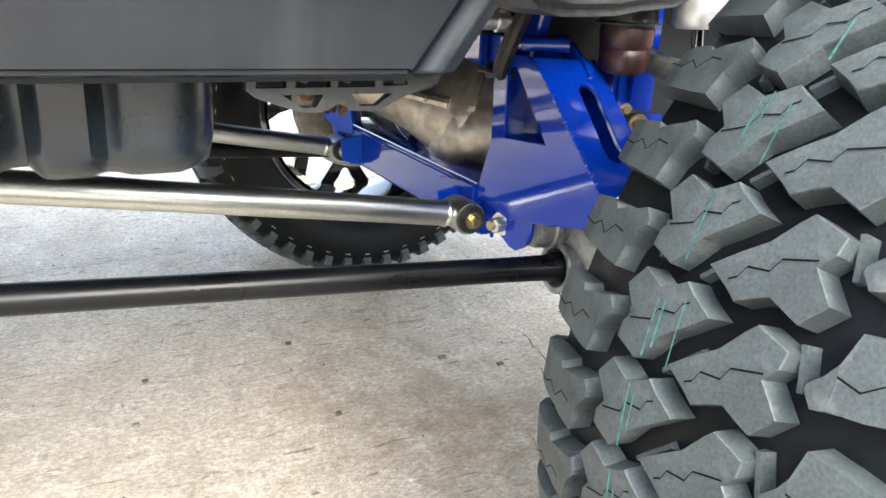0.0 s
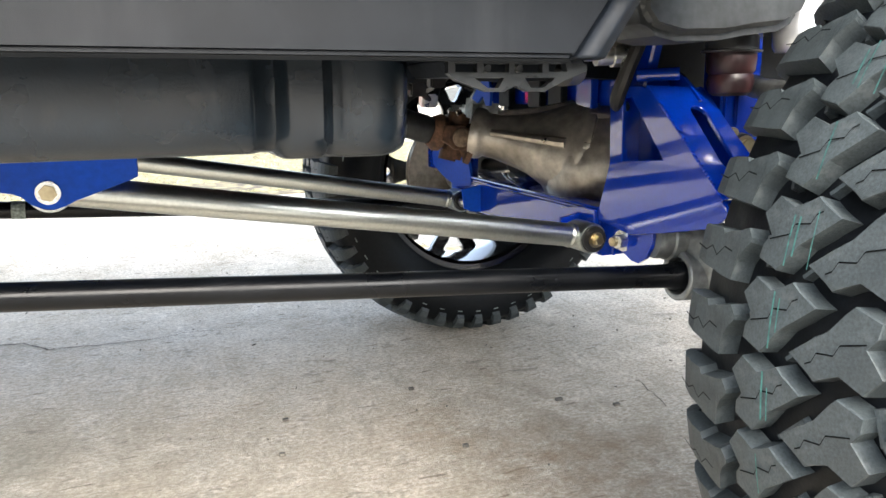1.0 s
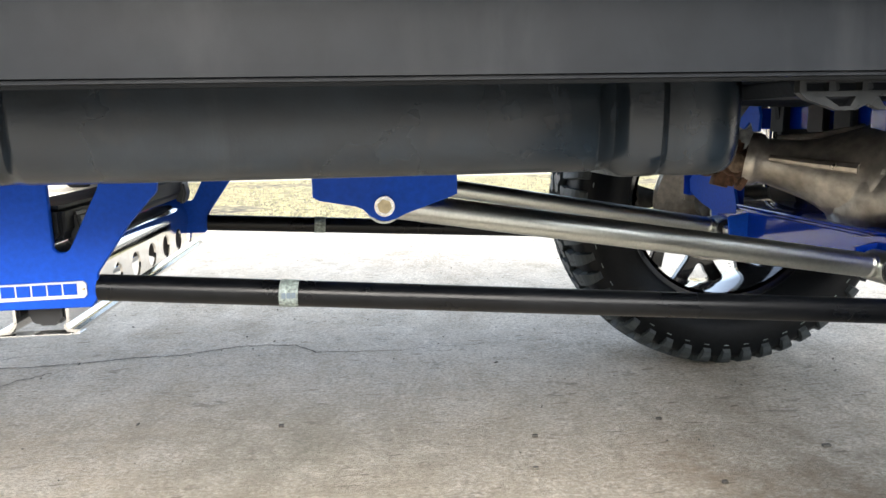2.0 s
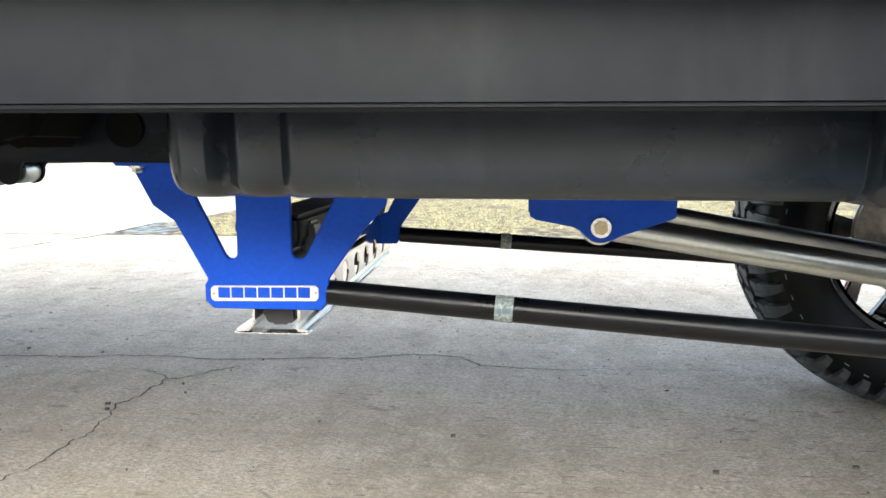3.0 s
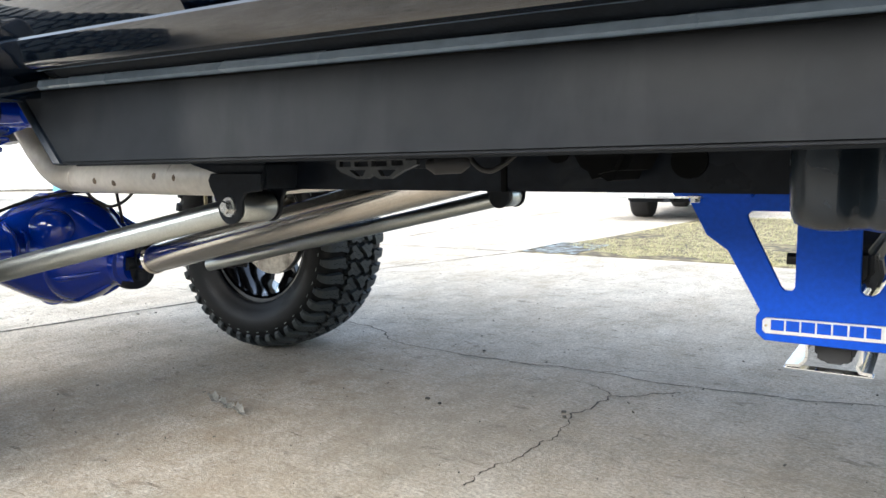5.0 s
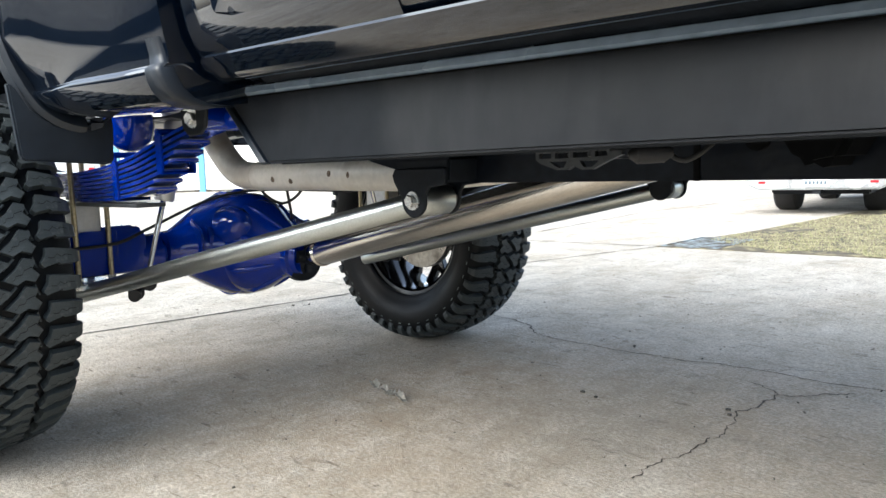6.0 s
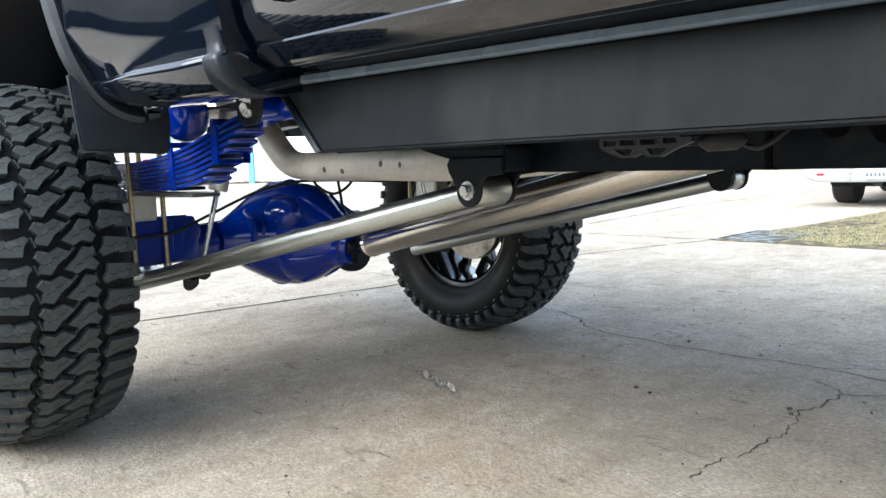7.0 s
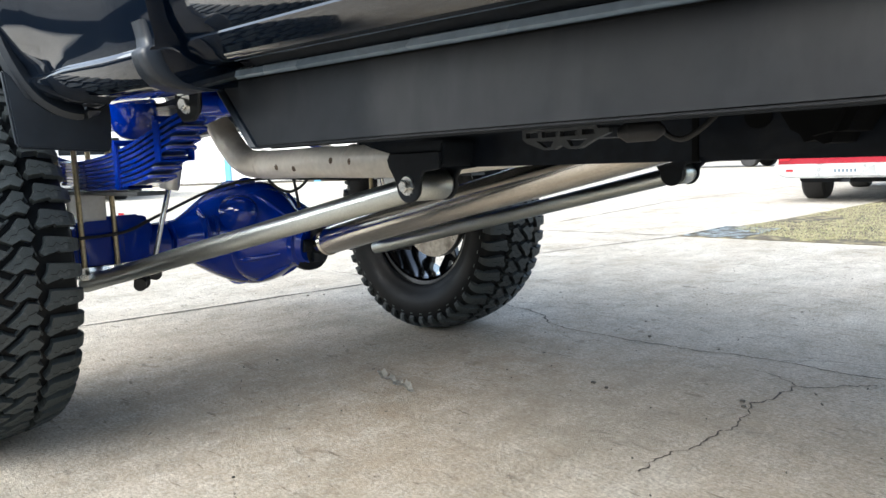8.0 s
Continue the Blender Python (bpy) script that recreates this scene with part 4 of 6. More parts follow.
def bolt(p, d, r, parent, mat_=None, length=0.012, washer=True):
    """A hex bolt head with a washer at p, standing out along d."""
    p, d = Vector(p), Vector(d).normalized()
    if washer:
        w = turned(p, p + d * 0.003, [(0, 0), (0, r * 1.5), (1, r * 1.45), (1, 0)], 20)
        h = turned(p + d * 0.003, p + d * (0.003 + length), [(0, r), (0.8, r), (1, r * 0.85), (1, 0)], 6)
        bm = merge(w, h)
    else:
        bm = turned(p, p + d * length, [(0, r), (0.8, r), (1, r * 0.85), (1, 0)], 6)
    return part("bolt", bm, mat_ or M_BOLT, parent, "", 25)


# -- torsion bar crossmember --
PLATE = [(-0.842, 0.686), (-0.815, 0.634), (-0.787, 0.614), (-0.745, 0.538), (-0.7495, 0.530), (-0.7495, 0.509), (-0.739, 0.499), (-0.594, 0.499), (-0.584, 0.514), (-0.584, 0.540), (-0.541, 0.601), (-0.508, 0.637), (-0.500, 0.692),
         (-0.560, 0.692), (-0.576, 0.642), (-0.613, 0.571), (-0.618, 0.567), (-0.627, 0.567), (-0.632, 0.572), (-0.633, 0.692), (-0.752, 0.692)]
PLATE_SLOT = [(-0.7045, 0.667), (-0.7045, 0.571), (-0.708, 0.566), (-0.716, 0.566), (-0.721, 0.571), (-0.762, 0.655), (-0.764, 0.662), (-0.759, 0.667)]


def crossmember():
    for s in (1, -1):
        plate = part("torsion_bar_bracket", prism(PLATE, "y", *sorted((side(0.800, s), side(0.808, s))), 0.0012, [PLATE_SLOT], 1), M_BLUE_PLATE, truck, "bright blue cut steel torsion bar bracket")
        part("mount_foot", box(-0.856, -0.755, *sorted((side(0.782, s), side(0.86, s))), 0.6855, 0.692, 0.002), M_BLUE_PLATE, plate)
        bolt((-0.828, side(0.79, s), 0.686), (0, 0, -1), 0.007, plate, M_BOLT, 0.006)
        part("web", box(-0.70, -0.637, *sorted((side(0.808, s), side(0.90, s))), 0.60, 0.606, 0.001), M_BLUE_PLATE, plate)
        part("pivot_stub", turned((-0.722, side(0.85, s), 0.602), (-0.70, side(0.85, s), 0.602), [(0, 0), (0, 0.008), (1, 0.008)], 12), M_BUSH, plate)
        part("key_lever", soften(prism([(-0.634, 0.585), (-0.627, 0.567), (-0.616, 0.568), (-0.610, 0.588), (-0.614, 0.610), (-0.626, 0.614)], "y", *sorted((side(0.84, s), side(0.88, s)))), 0.004), M_SATIN, truck)
        if s > 0:
            ya, yb = 0.7975, 0.800
            badge = part("badge_plate", prism([(-0.741, 0.513), (-0.737, 0.509), (-0.601, 0.5115), (-0.597, 0.5155), (-0.597, 0.529), (-0.601, 0.5325), (-0.737, 0.530), (-0.741, 0.526)], "y", ya, yb, 0.0005, (), 1), M_BADGE, plate, "brushed metal badge with blue block marks")
            # the maker's sign as plain blue blocks
            pieces = [(-0.7305 + k * 0.0178, -0.7305 + k * 0.0178 + 0.0155, 0.5142 + k * 0.0003, 0.5278 + k * 0.0003) for k in range(7)]
            for a_, b_, c_, d_ in pieces:
                part("badge_mark", box(a_, b_, 0.7966, 0.7974, c_, d_, 0), M_BLUE_PLATE, plate, "", 0)
            for x, z in ((-0.7365, 0.5195), (-0.6005, 0.5225)):
                bolt((x, 0.7975, z), (0, -1, 0), 0.0018, plate, M_BRASS, 0.0012, False)
    part("cross_tube", soften(prism([(-0.70, 0.575), (-0.63, 0.575), (-0.62, 0.585), (-0.62, 0.622), (-0.70, 0.622)], "y", 0.809, side(0.809, -1)), 0.01, 3), M_UNDER, truck)
    for s in (1, -1):
        part("damper_block", soften(prism([(-0.683, 0.50), (-0.683, 0.479), (-0.672, 0.470), (-0.648, 0.470), (-0.637, 0.479), (-0.637, 0.50), (-0.64, 0.545), (-0.68, 0.545)], "y", *sorted((side(0.83, s), side(0.93, s)))), 0.004), M_BUSH, truck)
    # polished guard with round holes under the crossmember
    t_ = 0.0035
    sec = [(-0.714, 0.4655), (-0.697, 0.4665), (-0.690, 0.474), (-0.688, 0.480)]
    inner = [(-0.714, 0.4690), (-0.699, 0.4700), (-0.6935, 0.476), (-0.6915, 0.480)]
    sec2 = [(-0.630, 0.480), (-0.6345, 0.474), (-0.630, 0.4665), (-0.616, 0.4655)]
    inner2 = [(-0.6265, 0.480), (-0.631, 0.476), (-0.628, 0.4700), (-0.616, 0.4690)]
    ends = (0.812, 1.585)
    foot = merge(*[loft([[(x, y, z) for x, z in o + i[::-1]] for y in ends]) for o, i in ((sec, inner), (sec2, inner2))])
    guard = part("slotted_guard", foot, M_CHROME, truck, "polished stainless skid guard with round holes")
    holes = [ring_pts(0.9095 + k * 0.0905, 0.500, 0.023, 18, 0.0205) for k in range(7)]
    for x0 in (-0.6915, -0.630):
        part("slotted_wall", prism([(0.812, 0.4795), (1.585, 0.4795), (1.585, 0.5285), (0.812, 0.5285)], "x", x0, x0 + t_, 0, holes), M_CHROME, guard, "", 20)
    dome = [(-0.6915, 0.528), (-0.6905, 0.541), (-0.685, 0.554), (-0.674, 0.563), (-0.659, 0.5665), (-0.644, 0.563), (-0.633, 0.554), (-0.6275, 0.541), (-0.6265, 0.528)]
    mid = -0.659
    rings = []
    for y, k in ((0.812, 1.0), (1.1, 1.0), (1.40, 1.0), (1.50, 0.98), (1.545, 0.92), (1.57, 0.80), (1.585, 0.6)):
        out = [(x, y, 0.528 + (z - 0.528) * k) for x, z in dome]
        rings.append(out + [(mid + (x - mid) * 0.9, y, 0.527 + (z - 0.528) * k * 0.9) for x, z in dome[::-1]])
    part("guard_top", loft(rings), M_CHROME, guard)
    part("end_foot", box(-0.716, -0.614, 0.808, 0.83, 0.4640, 0.4652, 0.0003), M_CHROME, guard)


crossmember()

# -- torsion bars --
for s in (1, -1):
    p0, p1 = Vector((-0.63, side(0.815, s), 0.5235)), Vector((0.60, side(0.742, s), 0.4475))
    bar = part("torsion_bar", turned(p0.lerp(p1, 0.036), p1, [(0, 0), (0, 0.0165), (0.3, 0.0165), (0.9, 0.0165), (0.965, 0.0175), (0.97, 0.021), (1, 0.021), (1, 0)], 28), M_BAR, truck, "satin black torsion bar")
    q = p0.lerp(p1, 0.222)
    d = (p1 - p0).normalized()
    part("label_band", turned(q - d * 0.0115, q + d * 0.0115, [(0, 0.0169), (0, 0.0171), (1, 0.0171), (1, 0.0169)], 28), M_TAPE, bar, "faded paper label band")
    dash = [box(q.x + dx, q.x + dx + 0.005, *sorted((side(side(q.y, s) - 0.0176, s), side(side(q.y, s) - 0.0168, s))), q.z - 0.003, q.z + 0.004, 0) for dx in (-0.009, -0.003, 0.003)]
    part("label_print", merge(*dash), M_PRINT, bar, "", 0)

# -- lower links to the frame --
LINK_PLATE = [(-0.326, 0.665), (-0.326, 0.622), (-0.318, 0.6175), (-0.272, 0.609), (-0.263, 0.605), (-0.254, 0.596), (-0.243, 0.5905), (-0.232, 0.589), (-0.221, 0.592), (-0.209, 0.598), (-0.150, 0.6185), (-0.142, 0.622), (-0.142, 0.665)]
for s in (1, -1):
    plate = part("link_bracket", prism(LINK_PLATE, "y", *sorted((side(0.826, s), side(0.833, s))), 0.001, (), 1), M_BLUE_PLATE, truck, "bright blue link bracket plate")
    part("inner_plate", prism(LINK_PLATE, "y", *sorted((side(0.893, s), side(0.90, s))), 0.001, (), 1), M_BLUE_PLATE, plate)
    part("top_flange", box(-0.326, -0.142, *sorted((side(0.826, s), side(0.90, s))), 0.665, 0.69, 0.002), M_BLUE_PLATE, plate)
    part("bolt_washer", turned((-0.236, side(0.826, s), 0.6085), (-0.236, side(0.8225, s), 0.6085), [(0, 0), (0, 0.0135), (1, 0.013), (1, 0)], 24), M_BOLT, plate)
    part("bolt_cap", turned((-0.236, side(0.8225, s), 0.6085), (-0.236, side(0.820, s), 0.6085), [(0, 0.0098), (1, 0.0095), (1, 0)], 6), M_BRASS, plate, "yellow zinc bolt", 20)
    a_, b_ = Vector((-0.236, side(0.863, s), 0.6085)), Vector((0.510, side(0.893 if s > 0 else 0.86, s), 0.487 if s > 0 else 0.480))
    d = (b_ - a_).normalized()
    link = part("lower_link", tube([a_ + d * 0.01, b_ - d * 0.022], 0.0185, 28), M_STEEL, truck, "zinc plated steel lower link tube")
    for q in (a_, b_):
        yq = side(q.y, s)
        part("eye", turned((q.x, side(yq - 0.026, s), q.z), (q.x, side(yq + 0.026, s), q.z), [(0, 0.016), (0, 0.0235), (0.06, 0.0245), (0.94, 0.0245), (1, 0.0235), (1, 0.016)], 24), M_STEEL, link)
        part("bushing", turned((q.x, side(yq - 0.031, s), q.z), (q.x, side(yq + 0.031, s), q.z), [(0, 0.008), (0, 0.0205), (0.1, 0.0215), (0.9, 0.0215), (1, 0.0205), (1, 0.008)], 24), M_BUSH, link)
    bolt((b_.x, b_.y - 0.033, b_.z), (0, -1, 0), 0.0085, link, M_BRASS if s > 0 else M_BOLT, 0.010)
    part("weld_bead", turned(b_ - d * 0.034, b_ - d * 0.026, [(0, 0.0187), (0.5, 0.0205), (1, 0.0187)], 24), M_STEEL, link)


# -- front suspension drop brackets: a plate across the truck with a sloping channel welded to its edge --
def front_brackets(s):
    paint = M_BLUE if s > 0 else M_BLUE_PLATE
    XB = 0.530
    m = lambda pts: [(side(y, s), z) for y, z in pts]
    low = [(0.886, 0.528), (0.884, 0.512), (0.80, 0.503), (0.72, 0.520), (0.662, 0.541), (0.656, 0.572), (0.680, 0.590), (0.862, 0.596)]
    face = [(0.866, 0.722), (0.860, 0.606), (0.886, 0.528), (0.884, 0.512), (0.80, 0.503), (0.72, 0.520), (0.632, 0.541), (0.606, 0.562), (0.614, 0.574), (0.776, 0.716), (0.79, 0.722)]
    pocket = [(0.833, 0.704), (0.828, 0.612), (0.736, 0.621), (0.811, 0.705)]
    gus = part("drop_bracket", prism(m(face if s > 0 else low), "x", XB, XB + 0.007, 0.0012, [m(pocket)] if s > 0 else (), 1), paint, truck, "glossy blue powder coated suspension drop bracket")
    if s > 0:
        part("pocket_back", prism(m([(0.862, 0.73), (0.862, 0.59), (0.78, 0.59), (0.74, 0.61), (0.80, 0.73)]), "x", XB + 0.052, XB + 0.058, 0.001, (), 1), paint, gus)
        part("post_side", prism([(XB + 0.007, 0.60), (XB + 0.060, 0.60), (XB + 0.060, 0.76), (XB + 0.007, 0.722)], "y", *sorted((side(0.858, s), side(0.866, s))), 0.001, (), 1), paint, gus)
        part("pocket_floor", prism(m([(0.86, 0.604), (0.735, 0.612), (0.735, 0.617), (0.86, 0.609)]), "x", XB + 0.007, XB + 0.052, 0.0, ()), paint, gus)
        # sloping channel: a flange run back from the plate's edge, with one long slot
        p0 = Vector((XB - 0.002, side(0.778, s), 0.7165))
        d = Vector((0, -0.747 * s, -0.665))
        up = Vector((0, -0.665 * s, 0.747))

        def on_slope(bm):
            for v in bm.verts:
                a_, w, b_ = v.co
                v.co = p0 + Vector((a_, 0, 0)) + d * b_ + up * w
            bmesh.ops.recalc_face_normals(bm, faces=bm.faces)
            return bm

        chan = [(0.0, -0.002), (0.094, 0.004), (0.098, 0.03), (0.092, 0.15), (0.070, 0.188), (0.034, 0.206), (0.0, 0.212)]
        slot = slot_pts(0.058, 0.055, 0.050, 0.150, 0.0125)
        part("channel_face", on_slope(prism(chan, "y", 0.0, 0.007, 0.0012, [slot], 1)), paint, gus)
        part("channel_lip", on_slope(prism([(0.090, 0.0), (0.097, 0.0), (0.097, 0.16), (0.090, 0.16)], "y", -0.045, 0.006, 0.0015, (), 1)), paint, gus)
        # plate added behind the slot so that the opening reads as shade
        part("slot_shade_plate", on_slope(prism([(0.03, 0.03), (0.088, 0.03), (0.088, 0.18), (0.03, 0.18)], "y", -0.05, -0.044, 0)), paint, gus)
        bead = [on_slope(turned((0.001 + 0.0008 * (k % 2), 0.0055, 0.036 + 0.0052 * k), (0.001, 0.0085, 0.038 + 0.0052 * k), [(0, 0.0016), (0.5, 0.0027), (1, 0.0012)], 6)) for k in range(30)]
        tagged(part("weld_bead", merge(*bead), paint, gus), kind="stuff")
        part("upper_tube", tube([(XB + 0.004, side(0.806, s), 0.736), (XB + 0.048, side(0.768, s), 0.738)], 0.0095, 16), paint, gus)
        part("top_arm", prism(m([(0.852, 0.712), (0.815, 0.712), (0.794, 0.78), (0.782, 0.86), (0.820, 0.86), (0.832, 0.79)]), "x", XB + 0.022, XB + 0.040, 0.003, (), 1), paint, gus)
    lug = [(0.842, 0.732), (0.838, 0.697), (0.815, 0.697), (0.806, 0.715), (0.797, 0.717), (0.772, 0.702), (0.742, 0.713), (0.766, 0.732), (0.790, 0.75), (0.815, 0.761), (0.830, 0.757)]
    part("upper_plate", prism(m([(y, z - 0.012) for y, z in lug]), "x", 0.598, 0.605, 0.001, (), 1), paint, gus)
    # lower tab, fork cheek and pivot bolt
    tab = [(0.900, 0.520), (0.896, 0.498), (0.806, 0.4615), (0.790, 0.461), (0.772, 0.472), (0.760, 0.492), (0.757, 0.522), (0.80, 0.53)]
    part("pivot_tab", prism(m(tab), "x", XB + 0.008, XB + 0.015, 0.001, (), 1), paint, gus)
    part("tab_rib", box(0.535, 0.5385, *sorted((side(0.846, s), side(0.853, s))), 0.462, 0.522, 0.001), paint, gus)
    part("fork_cheek", prism([(0.488, 0.513), (0.538, 0.522), (0.538, 0.462), (0.510, 0.464), (0.492, 0.472)], "y", *sorted((side(0.929, s), side(0.935, s))), 0.001, (), 1), paint, gus)
    bolt((XB + 0.008, side(0.826, s), 0.490), (-1, -0.35 * s, 0), 0.0115, gus, M_BOLT, 0.016)
    part("bolt_core", turned((XB - 0.010, side(0.8245, s), 0.490), (XB - 0.0155, side(0.8235, s), 0.490), [(0, 0.008), (1, 0.007), (1, 0)], 14), M_BRASS, gus)
    # bump stop column
    part("tower", prism([(0.690, 0.648), (0.766, 0.640), (0.766, 0.92), (0.690, 0.92)], "y", *sorted((side(0.80, s), side(0.85, s))), 0.006), paint, gus)
    part("tower_rib", prism([(0.712, 0.66), (0.718, 0.66), (0.718, 0.92), (0.712, 0.92)], "y", *sorted((side(0.794, s), side(0.80, s))), 0.002), paint, gus)
    part("tower_foot", prism([(0.63, 0.632), (0.78, 0.628), (0.78, 0.642), (0.63, 0.647)], "y", *sorted((side(0.79, s), side(0.87, s))), 0.003), paint, gus)
    bolt((0.708, side(0.794, s), 0.650), (-0.5, -s, 0), 0.006, gus, M_BRASS, 0.008)
    bolt((0.715, side(0.773, s), 0.633), (-0.5, -s, 0), 0.0095, gus, M_BRASS, 0.010)
    part("bolt_boss", turned((0.72, side(0.79, s), 0.633), (0.715, side(0.775, s), 0.633), [(0, 0.018), (0.8, 0.017), (1, 0.014), (1, 0)], 18), M_BUSH, gus)
    # bump stop
    # far bump stop is black: the dimness there is put into its colour
    bump = part("bump_stop", turned((0.642, side(0.737, s), 0.707), (0.640, side(0.737, s), 0.769), [(0, 0), (0, 0.022), (0.08, 0.029), (0.3, 0.0325), (0.42, 0.0305), (0.48, 0.0295), (0.55, 0.0325), (0.8, 0.034), (1, 0.033), (1, 0)], 28), M_RED if s > 0 else M_BUSH, truck, "dark polyurethane bump stop in a steel cup")
    part("cup", turned((0.640, side(0.737, s), 0.766), (0.640, side(0.737, s), 0.805), [(0, 0.0400), (0.06, 0.0410), (0.1, 0.036), (0.55, 0.035), (0.6, 0.033), (1, 0.032)], 28), M_STEP, bump)
    part("spring_perch", soften(prism([(0.425, 0.805), (0.445, 0.783), (0.49, 0.774), (0.56, 0.777), (0.60, 0.784), (0.655, 0.790), (0.69, 0.806), (0.705, 0.83), (0.70, 0.90), (0.42, 0.90)], "y", *sorted((side(0.66, s), side(0.775, s)))), 0.024, 3), M_SATIN, truck, "dark waxed steel perch on the frame")
    # shock absorber
    # far shock is black too, in place of the shade on that side
    sh = part("front_shock", turned((0.712, side(0.690, s), 0.766), (0.700, side(0.70, s), 1.10), [(0, 0.012), (0, 0.028), (0.02, 0.0325), (0.10, 0.0325), (0.11, 0.0305), (1, 0.0305), (1, 0)], 28), M_SHOCK if s > 0 else M_FRAME, truck, "shock absorber body")
    part("rod", turned((0.72, side(0.67, s), 0.55), (0.712, side(0.690, s), 0.766), [(0, 0.008), (1, 0.008)], 14), M_CHROME, sh)
    # lower control arm: pivot sleeve, torsion bar socket and the casting between them
    bd = (Vector((0.60, side(0.742, s), 0.4475)) - Vector((-0.63, side(0.815, s), 0.5235))).normalized()
    c0 = Vector((0.572, side(0.7437, s), 0.4492))
    socket = turned(c0, c0 + bd * 0.06, [(0.5, 0.0), (0.5, 0.0265), (0.02, 0.0275), (0, 0.029), (0, 0.0345), (0.03, 0.0365), (0.5, 0.0365), (1, 0.034), (1, 0)], 32)
    sleeve = turned((XB + 0.020, side(0.772, s), 0.503), (XB + 0.105, side(0.762, s), 0.498), [(0, 0.0), (0, 0.029), (0.04, 0.031), (0.22, 0.031), (0.25, 0.034), (0.9, 0.035), (1, 0.03), (1, 0)], 28)
    arm_rings = []
    for x, y_, z, w, h in ((0.598, 0.768, 0.500, 0.024, 0.032), (0.606, 0.742, 0.487, 0.026, 0.050), (0.618, 0.712, 0.476, 0.028, 0.056), (0.640, 0.672, 0.468, 0.032, 0.050), (0.68, 0.60, 0.45, 0.042, 0.044), (0.73, 0.53, 0.41, 0.048, 0.040), (0.77, 0.44, 0.385, 0.045, 0.035)):
        arm_rings.append([(x + w * math.cos(t_) * 0.8, side(y_ + w * math.cos(t_) * 0.6, s), z + h * math.sin(t_)) for t_ in [2 * math.pi * k / 16 for k in range(16)]])
    arm = part("lower_control_arm", merge(socket, sleeve, loft(arm_rings)), M_CASTIRON, truck, "smooth grey cast iron lower control arm")
    part("front_leg", tube([(0.74, side(0.50, s), 0.40), (0.95, side(0.70, s), 0.45), (1.02, side(0.82, s), 0.48)], [0.032, 0.03, 0.028], 14), M_CASTIRON, arm)
    part("seal", turned((XB + 0.0165, side(0.7725, s), 0.503), (XB + 0.0198, side(0.772, s), 0.503), [(0, 0.02), (0, 0.0295), (1, 0.0305), (1, 0)], 24), M_CASTIRON, arm)
    part("upper_control_arm", tube(curve_pts([(0.76, side(0.86, s), 0.735), (0.70, side(0.70, s), 0.712), (0.75, side(0.47, s), 0.70), (0.95, side(0.70, s), 0.74), (0.98, side(0.80, s), 0.80)]), 0.016, 14), M_CASTIRON, truck, "grey forged upper control arm")
    part("knuckle", soften(prism([(0.74, 0.34), (0.83, 0.34), (0.85, 0.48), (0.82, 0.72), (0.75, 0.72), (0.72, 0.48)], "y", *sorted((side(0.36, s), side(0.45, s)))), 0.02, 2), M_CASTIRON, truck, "grey cast steering knuckle")
    part("axle_shaft", tube([(0.785, side(0.36, s), 0.50), (0.76, side(0.95, s), 0.575)], 0.02, 14), M_BAR, truck)
    part("cv_boot", turned((0.775, side(0.62, s), 0.53), (0.765, side(0.84, s), 0.56), [(0, 0.022)] + [((k + 1) / 9, 0.028 + 0.004 * k + (0.008 if k % 2 else 0)) for k in range(8)] + [(1, 0.05)], 20), M_BUSH, truck)


front_brackets(1)
front_brackets(-1)
for s in (1, -1):
    part("inner_fender", prism([(0.62, 0.60), (0.66, 0.55), (1.45, 0.55), (1.5, 1.38), (0.34, 1.38), (0.34, 0.93), (0.56, 0.93)], "y", *sorted((side(0.90, s), side(0.915, s))), 0.0), M_UNDER, truck)
    part("fender", loft([[(x, side(y, s), z) for y, z in ((0.22, zz), (0.21, 1.3), (0.45, 1.42), (0.47, 1.38), (0.25, 1.26), (0.26, zz))] for x, zz in ((0.42, 0.88), (0.36, 1.0), (0.40, 1.12), (0.55, 1.22), (0.8, 1.27), (1.05, 1.22), (1.22, 1.1), (1.3, 0.9), (1.6, 0.9))], cap=True), M_GLOSS, truck)

# lower crossmember between the two brackets
XM = [(0.531, 0.462), (0.541, 0.452), (0.70, 0.452), (0.71, 0.46), (0.71, 0.52), (0.70, 0.528), (0.541, 0.531), (0.531, 0.525)]
cross = part("lower_crossmember", prism(XM, "y", 0.887, side(0.80, -1), 0.003), M_BLUE, truck, "glossy blue powder coated lower crossmember")
part("weld_bead", tube([(0.534, 0.89, 0.531), (0.534, 1.40, 0.531)], 0.003, 8), M_BLUE, cross)
part("end_gusset", prism([(0.887, 0.470), (1.02, 0.468), (0.99, 0.520), (0.92, 0.530), (0.887, 0.530)], "x", 0.5235, 0.5305, 0.001, (), 1), M_BLUE, cross)
part("far_upright", prism([(1.39, 0.50), (1.46, 0.50), (1.47, 0.56), (1.60, 0.565), (1.62, 0.53), (1.66, 0.53), (1.66, 0.60), (1.42, 0.61), (1.39, 0.58)], "x", 0.541, 0.556, 0.001, (), 1), M_BLUE, cross)
part("front_crossmember", prism([(0.98, 0.45), (1.08, 0.45), (1.08, 0.52), (0.98, 0.52)], "y", 0.82, side(0.82, -1), 0.004), M_BLUE, truck)
part("upper_crossmember", prism([(0.62, 0.69), (0.70, 0.69), (0.70, 0.735), (0.62, 0.735)], "y", 0.95, side(0.80, -1), 0.004), M_BLUE, truck)
